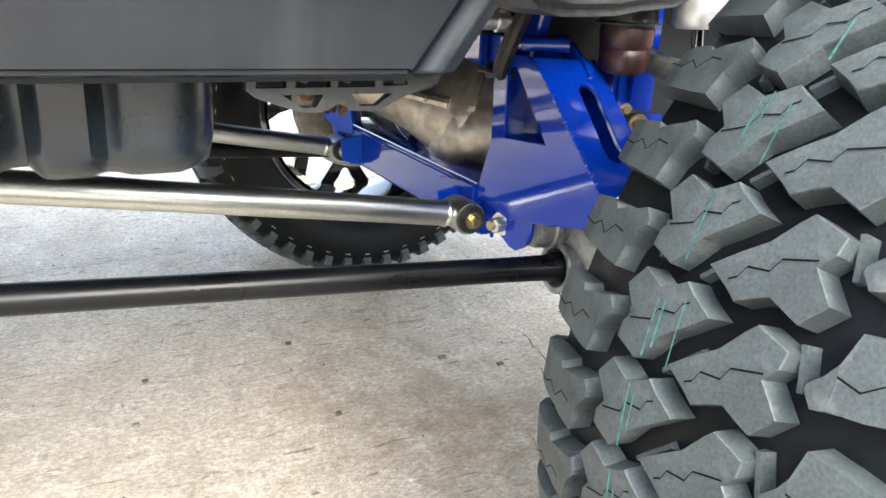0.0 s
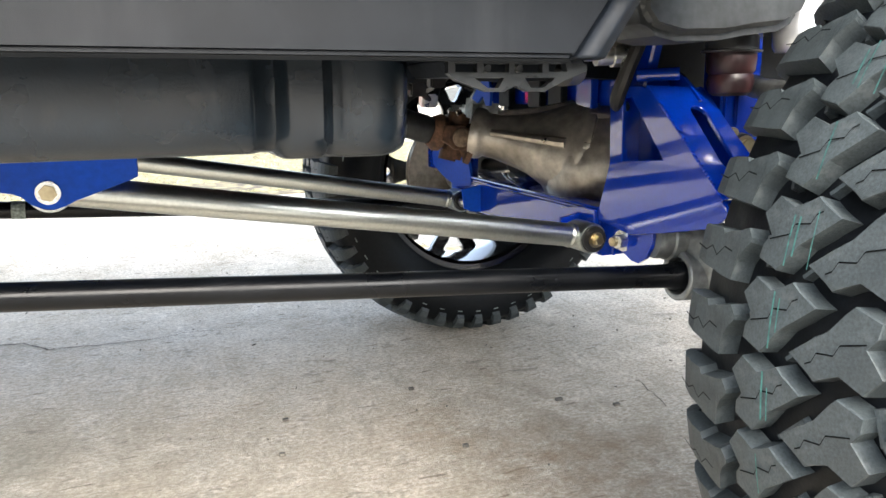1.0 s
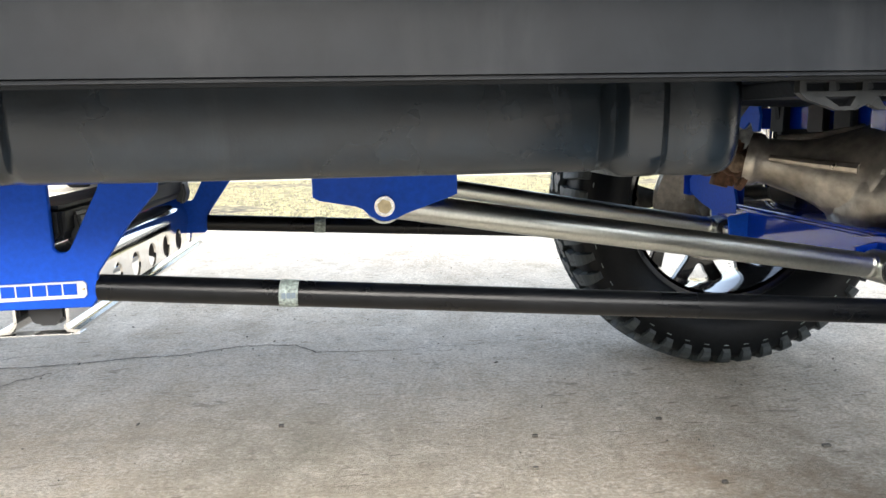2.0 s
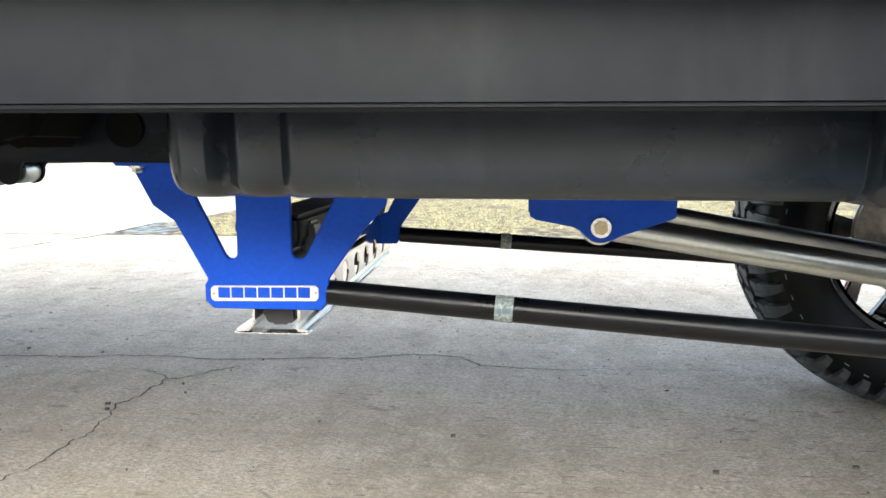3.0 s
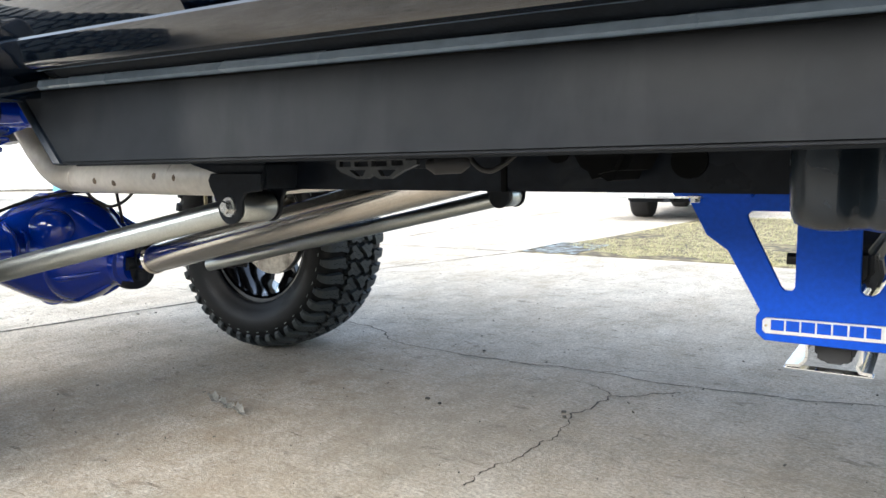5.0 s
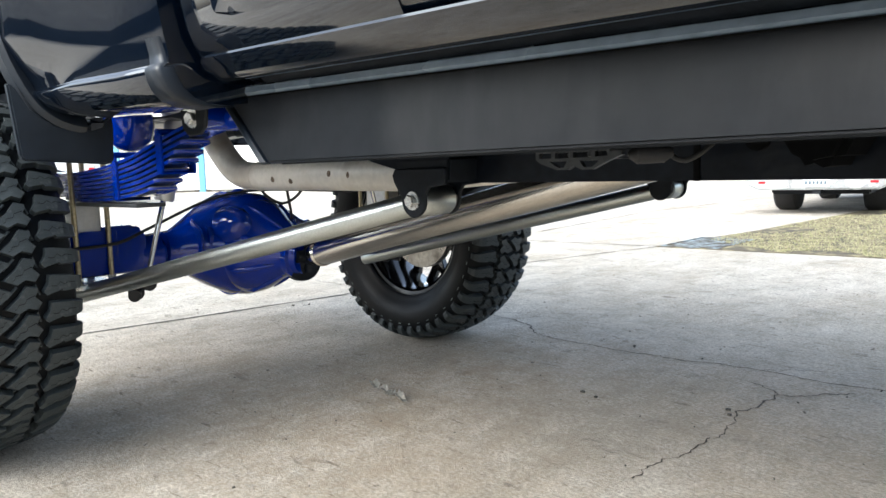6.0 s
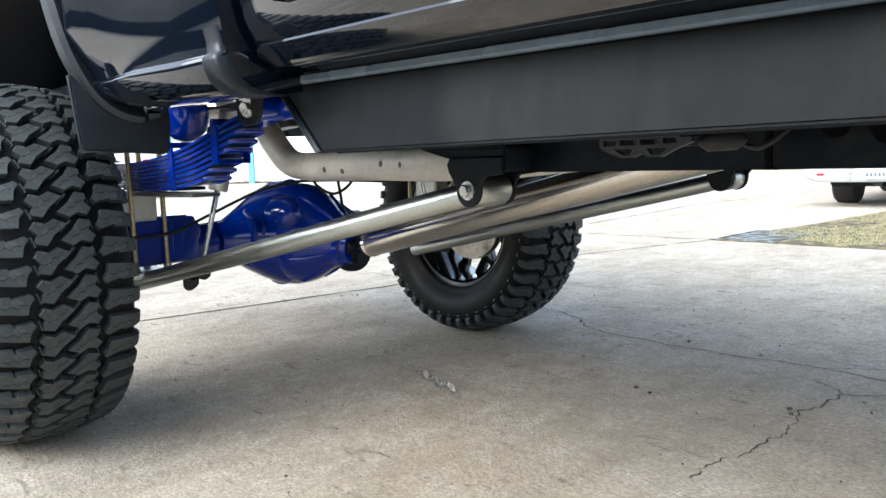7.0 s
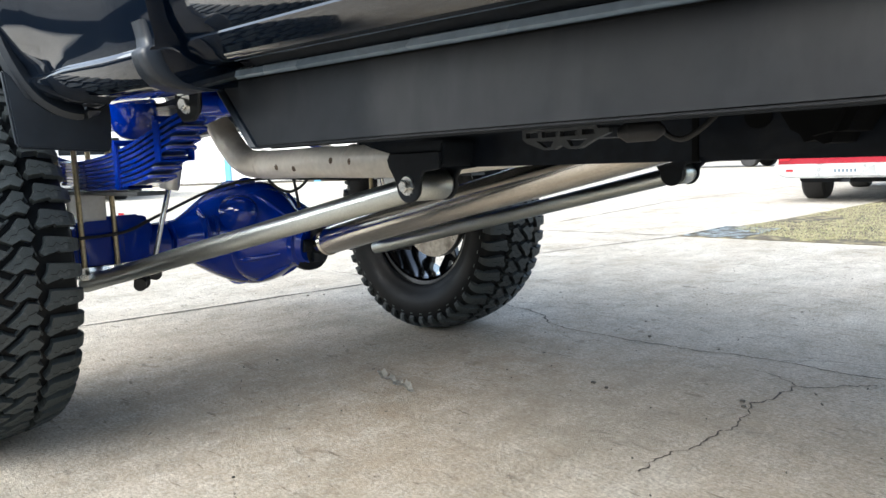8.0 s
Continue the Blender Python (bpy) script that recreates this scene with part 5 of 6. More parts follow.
for y_ in (1.02, 1.12, 1.2, 1.33):
    # further lugs are black so that no bright reflection shows on blue
    part("upper_lug", box(0.60, 0.615, y_, y_ + 0.05, 0.685, 0.74, 0.002), M_BLUE if y_ < 1.1 else M_UNDER, truck)

# front differential with its rusty joint and the shaft to the transfer case
a_, b_ = Vector((0.455, 1.20, 0.640)), Vector((0.72, 1.02, 0.582))
diff = part("front_differential", turned(a_, b_, [(0, 0), (0, 0.047), (0.03, 0.049), (0.06, 0.047), (0.08, 0.041), (0.16, 0.042), (0.26, 0.048), (0.36, 0.058), (0.46, 0.074), (0.55, 0.090), (0.60, 0.097), (0.63, 0.104), (0.68, 0.105), (0.70, 0.097), (0.85, 0.105), (1, 0.09), (1, 0)], 36), M_CAST, truck, "dirty cast aluminium front differential housing", 50)
part("housing_bulge", turned((0.66, 0.94, 0.578), (0.67, 1.19, 0.578), [(0, 0.04), (0.08, 0.075), (0.3, 0.112), (0.5, 0.122), (0.7, 0.112), (0.92, 0.075), (1, 0.04)], 28), M_CAST, diff, "", 50)
d = (b_ - a_).normalized()
side_v = Vector((0, 0, 1)).cross(d).normalized()
for ang in (20, 75, 130, 168, 240, 300, 345):
    t_ = radians(ang)
    n_ = side_v * math.cos(t_) + Vector((0, 0, 1)) * math.sin(t_)
    n_ = (n_ - d * n_.dot(d)).normalized()
    rib = tube([a_ + d * 0.04 + n_ * 0.044, a_ + d * 0.11 + n_ * 0.060, a_ + d * 0.18 + n_ * 0.088], [0.006, 0.008, 0.010], 8)
    if ang in (20, 75, 168, 300):
        part("rib", rib, M_CAST, diff)
    part("flange_lug", turned(b_ - d * 0.115 + n_ * 0.094, b_ - d * 0.075 + n_ * 0.094, [(0, 0), (0, 0.012), (1, 0.012), (1, 0)], 10), M_CAST, diff)
part("output_tube", turned((0.66, 0.93, 0.62), (0.68, 1.35, 0.62), [(0, 0.05), (0.3, 0.055), (0.5, 0.062), (1, 0.045)], 24), M_CAST, diff)
part("drain_plug", turned((0.60, 1.03, 0.555), (0.592, 1.025, 0.548), [(0, 0.012), (1, 0.011), (1, 0)], 6), M_BRASS, diff)
JC, JD = Vector((0.418, 1.215, 0.632)), Vector((0.79, 0.0, -0.23)).normalized()


def yoke(y0, y1, way, reach):
    """Two round ears on either side of the cross, drawn in to a neck."""
    n_ = Vector((-JD.z, 0, JD.x))
    tip = JC + JD * (way * reach)
    ears = []
    for ya, yb in ((y0, y0 + 0.013), (y1 - 0.013, y1)):
        ears.append(turned((JC.x, ya, JC.z), (JC.x, yb, JC.z), [(0, 0), (0, 0.022), (0.15, 0.024), (0.85, 0.024), (1, 0.022), (1, 0)], 20))
        ears.append(prism([(q.x, q.z) for q in (JC + n_ * 0.022, JC - n_ * 0.022, tip - n_ * 0.015, tip + n_ * 0.015)], "y", ya + 0.001, yb - 0.001, 0.002, (), 1))
    ears.append(turned(tip - JD * way * 0.012, tip + JD * way * 0.012, [(0, 0), (0, 0.034), (0.4, 0.036), (1, 0.027), (1, 0)], 20))
    return merge(*ears)


joint = part("universal_joint", merge(turned(JC + Vector((0, -0.045, 0)), JC + Vector((0, 0.045, 0)), [(0, 0), (0, 0.016), (1, 0.016), (1, 0)], 18), turned(JC + Vector((-0.012, 0, -0.044)), JC + Vector((0.012, 0, 0.044)), [(0, 0), (0, 0.017), (0.2, 0.017), (0.22, 0.013), (0.78, 0.013), (0.8, 0.017), (1, 0.017), (1, 0)], 18)), M_RUST, truck, "rusty universal joint")
part("yoke", yoke(1.176, 1.254, -1, 0.036), M_RUST, joint)
part("flange_yoke", merge(turned(JC + JD * 0.018, JC + JD * 0.043 + Vector((0, -0.008, 0)), [(0, 0), (0, 0.030), (0.5, 0.034), (0.6, 0.043), (1, 0.044), (1, 0)], 24), turned(JC + Vector((-0.010, 0, -0.040)) + JD * 0.006, JC + Vector((0.010, 0, 0.040)) + JD * 0.006, [(0, 0), (0, 0.020), (0.28, 0.021), (0.3, 0.0), (0.7, 0.0), (0.72, 0.021), (1, 0.020), (1, 0)], 16)), M_RUST, joint)
part("bearing_cap", turned((JC.x, 1.172, JC.z), (JC.x, 1.166, JC.z), [(0, 0.0175), (0.6, 0.0175), (1, 0.012), (1, 0)], 20), M_CRIMP, joint)
for dy, dz in ((-0.022, 0.045), (0.020, 0.047), (0.0, 0.036)):
    bolt((JC.x + 0.005, JC.y + dy, JC.z + dz), (-0.4, -1, 0.3), 0.006, joint, M_BOLT, 0.010, False)
part("front_drive_shaft", turned(JC - JD * 0.03, JC - JD * 0.62 + Vector((0, 0.05, 0)), [(0, 0.020), (0.02, 0.024), (0.05, 0.0265), (1, 0.0275)], 24), M_STEP, truck, "dark front drive shaft tube")
part("transmission", turned((0.25, 1.15, 0.86), (-0.9, 1.15, 0.82), [(0, 0), (0, 0.20), (0.2, 0.19), (0.3, 0.13), (0.6, 0.11), (0.8, 0.14), (1, 0.12), (1, 0)], 30), M_FRAME, truck, "dark dirty transmission case", 50)
part("engine_block", soften(prism([(0.36, 0.82), (0.50, 0.74), (0.95, 0.72), (1.3, 0.78), (1.3, 1.2), (0.36, 1.2)], "y", 0.95, 1.38), 0.03, 2), M_UNDER, truck)
part("exhaust_manifold", tube(curve_pts([(0.42, 0.88, 1.0), (0.40, 0.90, 0.90), (0.34, 0.95, 0.83), (0.15, 1.0, 0.79), (-0.3, 1.02, 0.77)]), 0.034, 16), M_RUST, truck, "rusty exhaust down pipe")
part("line_clamp", turned((0.46, 0.83, 0.762), (0.54, 0.815, 0.765), [(0, 0.006), (0.2, 0.006), (0.2, 0.013), (0.5, 0.013), (0.5, 0.016), (0.8, 0.016), (0.8, 0.006), (1, 0.006)], 12), M_BOLT, truck)
part("heat_shield", soften(prism([(0.18, 0.775), (0.50, 0.775), (0.53, 0.80), (0.53, 0.86), (0.18, 0.86)], "y", 0.80, 0.83), 0.006), M_CAST, truck)
part("brake_hose", tube(curve_pts([(0.545, 0.80, 0.90), (0.535, 0.80, 0.80), (0.52, 0.81, 0.745), (0.525, 0.84, 0.70), (0.56, 0.87, 0.69)]), 0.011, 10), M_HOSE, truck)
for k, (x, y_, z) in enumerate(((0.36, 1.19, 0.70), (0.33, 1.17, 0.72), (0.38, 1.20, 0.735))):
    part("connector", soften(box(x - 0.015, x + 0.015, y_ - 0.012, y_ + 0.012, z - 0.012, z + 0.012, 0.003), 0), M_BUSH if k else M_BOLT, truck)
part("loom", tube(curve_pts([(0.10, 1.1, 0.79), (0.24, 1.15, 0.75), (0.33, 1.17, 0.72), (0.37, 1.19, 0.70), (0.40, 1.21, 0.74), (0.5, 1.2, 0.80)]), 0.006, 8), M_HOSE, truck)


# -- power step brackets under the skirt --
def step_bracket(x, y):
    out = [(x - 0.063, 0.729), (x - 0.063, 0.7445), (x - 0.034, 0.7445), (x - 0.032, 0.7405), (x + 0.018, 0.7405), (x + 0.020, 0.7450), (x + 0.050, 0.7450), (x + 0.054, 0.7375), (x + 0.070, 0.7370), (x + 0.070, 0.7315), (x + 0.048, 0.7235),
           (x + 0.028, 0.7140), (x + 0.011, 0.7140), (x - 0.001, 0.7190), (x - 0.012, 0.7140), (x - 0.028, 0.7140), (x - 0.056, 0.7235)]
    holes = [[(x - 0.057, 0.7370), (x - 0.037, 0.7370), (x - 0.037, 0.7300), (x - 0.057, 0.7300)], [(x - 0.031, 0.7370), (x - 0.007, 0.7370), (x - 0.007, 0.7300), (x - 0.031, 0.7300)], [(x - 0.002, 0.7370), (x + 0.025, 0.7370), (x + 0.025, 0.7300), (x - 0.002, 0.7300)], [(x + 0.031, 0.7375), (x + 0.048, 0.7375), (x + 0.050, 0.7310), (x + 0.031, 0.7305)],
             [(x - 0.040, 0.7255), (x - 0.012, 0.7255), (x - 0.017, 0.7172), (x - 0.027, 0.7172)], [(x + 0.008, 0.7255), (x + 0.038, 0.7255), (x + 0.027, 0.7172), (x + 0.014, 0.7172)]]
    ob = part("step_bracket", prism(out, "y", y - 0.004, y + 0.004, 0, holes), M_STEP, truck, "dark satin slotted power step bracket", 20)
    part("step_arm", soften(prism([(x - 0.05, 0.727), (x + 0.05, 0.727), (x + 0.056, 0.741), (x - 0.058, 0.741)], "y", y + 0.020, y + 0.115), 0.002), M_UNDER, ob)
    for dx in (-0.019, 0.012):
        bolt((x + dx, y + 0.017, 0.7340), (0, -1, 0), 0.004, ob, M_SATIN, 0.004, False)
    part("motor_tail", turned((x + 0.06, y + 0.03, 0.731), (x + 0.105, y + 0.065, 0.733), [(0, 0.004), (0.2, 0.013), (0.8, 0.013), (1, 0.005)], 12), M_BUSH, ob)


step_bracket(0.164, 0.484)
step_bracket(-1.168, 0.535)


# -- rear suspension --
def rear_side(s):
    leaf0 = [(-2.075, 0.842), (-2.185, 0.826), (-2.30, 0.803), (-2.45, 0.772), (-2.65, 0.748), (-2.90, 0.738), (-3.15, 0.752), (-3.4, 0.80), (-3.62, 0.86)]
    pack = None
    line = curve_pts([(x, 0, z) for x, z in leaf0], 6)
    for k in range(8):
        x_end = (-2.075, -2.10, -2.165, -2.20, -2.225, -2.27, -2.31, -2.34)[k]
        x_tail = -3.62 + 0.10 * k
        pts = [(p.x, p.z) for p in line if x_tail <= p.x < x_end - 0.012]
        slope = (pts[0][1] - pts[1][1]) / (pts[0][0] - pts[1][0])
        pts = [(x_end, pts[0][1] + slope * (x_end - pts[0][0])), (x_end - 0.010, pts[0][1] + slope * (x_end - 0.010 - pts[0][0]))] + pts
        rings, film = [], []
        for i, (x, z) in enumerate(pts):
            z -= k * (0.0098 + 0.0045 * min(1.0, max(0.0, (x + 2.9) / 0.6)))
            w, h_ = (0.026, 0.0028) if i == 0 and k > 1 else (0.0375, 0.0043)
            rings.append([(x, side(0.53 - w, s), z - h_), (x, side(0.53 + w, s), z - h_), (x, side(0.53 + w, s), z + h_), (x, side(0.53 - w, s), z + h_)])
            film.append([(x, side(0.53 - w + 0.004, s), z + h_ - 0.0003), (x, side(0.53 + w - 0.004, s), z + h_ - 0.0003), (x, side(0.53 + w - 0.004, s), z + h_ + 0.0014), (x, side(0.53 - w + 0.004, s), z + h_ + 0.0014)])
        bm = soften(loft(rings), 0.0012, 1, 40)
        if pack is None:
            pack = part("leaf_spring", bm, M_BLUE, truck, "bright blue painted leaf spring pack")
        else:
            part("leaf", bm, M_BLUE, pack)
            part("liner", loft(film), M_LINER, pack)
    for x, z0, z1 in ((-2.275, 0.733, 0.822), (-2.53, 0.668, 0.778)):
        clip = merge(box(x - 0.014, x + 0.014, *sorted((side(0.487, s), side(0.4925, s))), z0, z1, 0.001), box(x - 0.014, x + 0.014, *sorted((side(0.567, s), side(0.573, s))), z0, z1, 0.001), box(x - 0.014, x + 0.014, *sorted((side(0.487, s), side(0.573, s))), z0 - 0.004, z0, 0.001),
                     turned((x, side(0.485, s), z1 + 0.004), (x, side(0.575, s), z1 + 0.004), [(0, 0), (0, 0.008), (1, 0.008), (1, 0)], 12))
        part("spring_clip", clip, M_BLUE, pack)
    part("overload_leaf", soften(box(-3.3, -2.42, *sorted((side(0.4925, s), side(0.5675, s))), 0.648, 0.658, 0.002), 0), M_SATIN, pack, "worn grey overload leaf")
    part("eye", turned((-2.068, side(0.49, s), 0.846), (-2.068, side(0.57, s), 0.846), [(0, 0.014), (0, 0.028), (1, 0.028), (1, 0.014)], 24), M_BLUE, pack)
    cheek = [(-2.128, 0.885), (-2.118, 0.822), (-2.095, 0.806), (-2.045, 0.806), (-2.022, 0.82), (-2.006, 0.885)]
    hang = part("spring_hanger", prism(cheek, "y", *sorted((side(0.470, s), side(0.478, s))), 0.003, (), 1), M_UNDER, truck, "black steel spring hanger")
    part("inner_cheek", prism(cheek, "y", *sorted((side(0.582, s), side(0.590, s))), 0.003, (), 1), M_UNDER, hang)
    bolt((-2.068, side(0.470, s), 0.842), (0.25, -s, 0), 0.0135, hang, M_BOLT, 0.012)
    part("hanger_tube", turned((-2.01, side(0.53, s), 0.84), (-1.80, side(0.56, s), 0.84), [(0, 0), (0, 0.022), (0.02, 0.026), (1, 0.026), (1, 0)], 20), M_BLUE, hang, "bright blue support tube")
    part("lift_block", box(-2.96, -2.84, *sorted((side(0.492, s), side(0.566, s))), 0.535, 0.647, 0.004), M_SHOCK, truck, "silver lift block")
    for x in (-2.82, -2.985):
        for y_ in (0.483, 0.576):
            part("u_bolt_leg", tube([(x, side(y_, s), 0.42), (x, side(y_, s), 0.775)], 0.0075, 12), M_BRASS, truck, "yellow zinc spring u-bolt leg")
    part("u_bolt_plate", box(-3.0, -2.80, *sorted((side(0.465, s), side(0.595, s))), 0.405, 0.42, 0.003), M_BOLT, truck)
    for x in (-2.82, -2.985):
        for y_ in (0.483, 0.576):
            part("u_bolt_nut", turned((x, side(y_, s), 0.42), (x, side(y_, s), 0.44), [(0, 0.013), (1, 0.013), (1, 0)], 6), M_BOLT, truck)
    # helper air spring, shock, traction bar
    air = part("air_spring", turned((-2.71, side(0.615, s), 0.795), (-2.71, side(0.615, s), 0.96), [(0, 0.008), (0.06, 0.036), (0.2, 0.058), (0.42, 0.067), (0.62, 0.068), (1, 0.067)], 32), M_BLUE, truck, "blue helper spring cup")
    # filler plate added to darken the open gap behind the cup
    part("gap_filler", prism([(-2.96, 0.915), (-2.80, 0.890), (-2.56, 0.885), (-2.40, 0.86), (-2.38, 0.95), (-2.96, 1.0)], "y", *sorted((side(0.66, s), side(0.773, s))), 0.006), M_UNDER, air, "black filler plate added behind the helper spring cup")
    sh = part("rear_shock", turned((-2.75, side(0.718, s), 0.652), (-2.74, side(0.79, s), 0.98), [(0, 0.01), (0, 0.026), (0.02, 0.030), (1, 0.030), (1, 0)], 24), M_SHOCK, truck, "silver rear shock absorber")
    part("rod", turned((-2.755, side(0.655, s), 0.43), (-2.75, side(0.718, s), 0.655), [(0, 0.0085), (1, 0.0085)], 12), M_CHROME, sh)
    band = part("sticker", turned((-2.7427, side(0.7704, s), 0.89), (-2.7403, side(0.7879, s), 0.97), [(0, 0.0304), (0, 0.0309), (1, 0.0309), (1, 0.0304)], 24), M_WHITE, sh, "white sticker sleeve")
    part("lower_eye", turned((-2.79, side(0.645, s), 0.41), (-2.72, side(0.645, s), 0.41), [(0, 0), (0, 0.02), (1, 0.02), (1, 0)], 16), M_BUSH, sh)
    part("shock_stud", turned((-2.80, side(0.64, s), 0.385), (-2.73, side(0.60, s), 0.38), [(0, 0), (0, 0.02), (0.4, 0.024), (0.5, 0.015), (1, 0.018), (1, 0)], 12), M_BUSH, sh)
    if s > 0:
        p0, p1 = Vector((-1.638, 0.738, 0.661)), Vector((-2.87, 0.500, 0.385))
    else:
        p0, p1 = Vector((-1.602, 1.672, 0.645)), Vector((-2.87, 1.60, 0.372))
    d = (p1 - p0).normalized()
    bar = part("traction_bar", turned(p0 + d * 0.02, p1, [(0, 0.021), (0.03, 0.0245), (1, 0.0245)], 28), M_STEEL, truck, "zinc plated steel traction bar")
    part("eye", turned(p0 - Vector((0, 0.036 * s, 0)), p0 + Vector((0.008, 0.036 * s, 0)), [(0, 0.015), (0, 0.028), (0.05, 0.030), (0.95, 0.030), (1, 0.028), (1, 0.015)], 28), M_STEEL, bar)
    part("bushing", turned(p0 - Vector((0, 0.043 * s, 0)), p0 + Vector((0.009, 0.043 * s, 0)), [(0, 0.008), (0, 0.0235), (0.08, 0.025), (0.92, 0.025), (1, 0.0235), (1, 0.008)], 28), M_BUSH, bar)
    cheek = [(p0.x - 0.050, p0.z + 0.062), (p0.x - 0.058, p0.z + 0.050), (p0.x - 0.054, p0.z + 0.036), (p0.x - 0.034, p0.z + 0.006)] + [(p0.x + 0.033 * math.cos(t_), p0.z + 0.033 * math.sin(t_)) for t_ in [radians(190 + 20 * k) for k in range(9)]] + [(p0.x + 0.034, p0.z + 0.012), (p0.x + 0.044, p0.z + 0.026), (p0.x + 0.085, p0.z + 0.030), (p0.x + 0.085, p0.z + 0.062)]
    br = part("traction_bracket", prism(cheek, "y", *sorted((p0.y - 0.052 * s, p0.y - 0.044 * s)), 0.002, (), 1), M_UNDER, truck, "black steel traction bar bracket")
    part("inner_cheek", prism(cheek, "y", *sorted((p0.y + 0.045 * s, p0.y + 0.053 * s)), 0.002, (), 1), M_UNDER, br)
    part("saddle", soften(prism([(p0.x - 0.058, 0.742), (p0.x - 0.056, 0.722), (p0.x + 0.02, 0.703), (p0.x + 0.085, 0.694), (p0.x + 0.09, 0.742)], "y", *sorted((p0.y - 0.043 * s, p0.y + 0.044 * s))), 0.005), M_UNDER, br)
    bolt((p0.x, p0.y - 0.052 * s, p0.z), (0, -s, 0), 0.0125, br, M_BOLT, 0.011)


rear_side(1)
rear_side(-1)

axle = part("rear_axle", turned((XR, 0.36, 0.48), (XR, side(0.36, -1), 0.48), [(0, 0.075), (0.02, 0.075), (0.03, 0.052), (0.30, 0.052), (0.33, 0.062), (0.70, 0.062), (0.97, 0.052), (0.98, 0.075), (1, 0.075)], 28), M_BLUE, truck, "bright blue painted rear axle housing")
part("spring_perch", prism([(0.465, 0.44), (0.465, 0.562), (0.50, 0.581), (0.66, 0.582), (0.688, 0.566), (0.697, 0.535), (0.685, 0.44)], "x", -2.97, -2.832, 0.010), M_BLUE, axle)
part("perch_web", box(-2.84, -2.828, 0.60, 0.612, 0.45, 0.57, 0.003), M_BLUE, axle)
part("tube_collar", turned((XR, 0.66, 0.48), (XR, 0.76, 0.48), [(0, 0.052), (0.1, 0.062), (0.9, 0.068), (1, 0.06)], 28), M_BLUE, axle)
# differential: a cast bulb swept along the axle, with a carrier dome, a pinion nose and ribs
cx, cz = -2.885, 0.490
rings = []
for k in range(25):
    f = k / 24
    y_ = 0.765 + 0.565 * f
    bulge = math.sin(math.pi * min(1.0, max(0.0, (f - 0.03) / 0.94))) ** 1.25
    r_ = 0.060 + 0.122 * bulge
    ring = []
    for i in range(44):
        a_ = 2 * math.pi * i / 44
        q_ = 1 + bulge * (0.055 * math.cos(6 * a_ + 0.5) * (0.4 + 0.6 * math.cos(a_ - 0.8) ** 2) - 0.05 * max(0.0, math.cos(2 * a_)))
        ring.append((cx + r_ * q_ * math.cos(a_), y_, cz + r_ * q_ * math.sin(a_) * 1.0))
    rings.append(ring)
pump = part("differential", loft(rings), M_BLUE, truck, "bright blue painted rear differential housing", 60)
part("carrier_flange", turned((cx, 0.985, cz), (cx, 1.008, cz), [(0, 0.165), (0.15, 0.178), (0.85, 0.178), (1, 0.165)], 44), M_BLUE, pump)
for y_, z_, h_ in ((0.842, 0.515, 0.075), (0.872, 0.525, 0.060)):
    part("web", soften(prism([(-2.84, z_ - h_), (-2.775, z_ - h_ * 0.8), (-2.762, z_), (-2.775, z_ + h_ * 0.55), (-2.84, z_ + h_)], "y", y_, y_ + 0.012), 0.005), M_BLUE, pump)
nose_a, nose_b = Vector((-2.83, 1.055, 0.484)), Vector((-2.612, 1.128, 0.455))
nose = part("pinion_nose", turned(nose_a, nose_b, [(0, 0.160), (0.12, 0.163), (0.24, 0.158), (0.36, 0.143), (0.48, 0.122), (0.60, 0.101), (0.72, 0.086), (0.80, 0.080), (0.82, 0.086), (0.90, 0.086), (0.92, 0.074), (1, 0.068), (1, 0)], 44), M_BLUE, pump, "", 50)
nd = (nose_b - nose_a).normalized()
ns = Vector((0, 0, 1)).cross(nd).normalized()
nu = nd.cross(ns)
for ang in (20, 62, 118, 160, 205, 248, 292, 335):
    t_ = radians(ang)
    n_ = ns * math.cos(t_) + nu * math.sin(t_)
    part("rib", tube([nose_a + nd * (0.225 * k) + n_ * r_ for k, r_ in ((0.10, 0.158), (0.30, 0.150), (0.52, 0.118), (0.72, 0.088))], [0.004, 0.010, 0.009, 0.004], 10), M_BLUE, nose, "", 60)
for p_, q_, r_ in (((-2.79, 0.965, 0.55), (-2.690, 0.938, 0.572), 0.062), ((-2.86, 1.04, 0.652), (-2.855, 1.04, 0.676), 0.030)):
    part("boss", turned(p_, q_, [(0, r_ * 1.25), (0.3, r_ * 1.1), (0.55, r_ * 0.92), (0.75, r_ * 0.7), (0.9, r_ * 0.42), (1, 0.0)], 28), M_BLUE, pump, "", 60)
part("brake_line", tube(curve_pts([(-2.815, 0.45, 0.525), (-2.80, 0.59, 0.533), (-2.80, 0.686, 0.5676), (-2.80, 0.87, 0.638), (-2.79, 0.99, 0.663), (-2.78, 1.118, 0.668), (-2.78, 1.47, 0.648)]), 0.0048, 8), M_HOSE, truck, "black brake line over the axle")
part("brake_line", tube(curve_pts([(-2.70, 1.0, 0.735), (-2.69, 1.03, 0.66), (-2.66, 1.08, 0.625), (-2.63, 1.13, 0.66), (-2.62, 1.15, 0.73)]), 0.005, 8), M_HOSE, truck)
part("brake_line", tube(curve_pts([(-2.68, 1.10, 0.74), (-2.68, 1.12, 0.62), (-2.70, 1.14, 0.57)]), 0.005, 8), M_HOSE, truck)

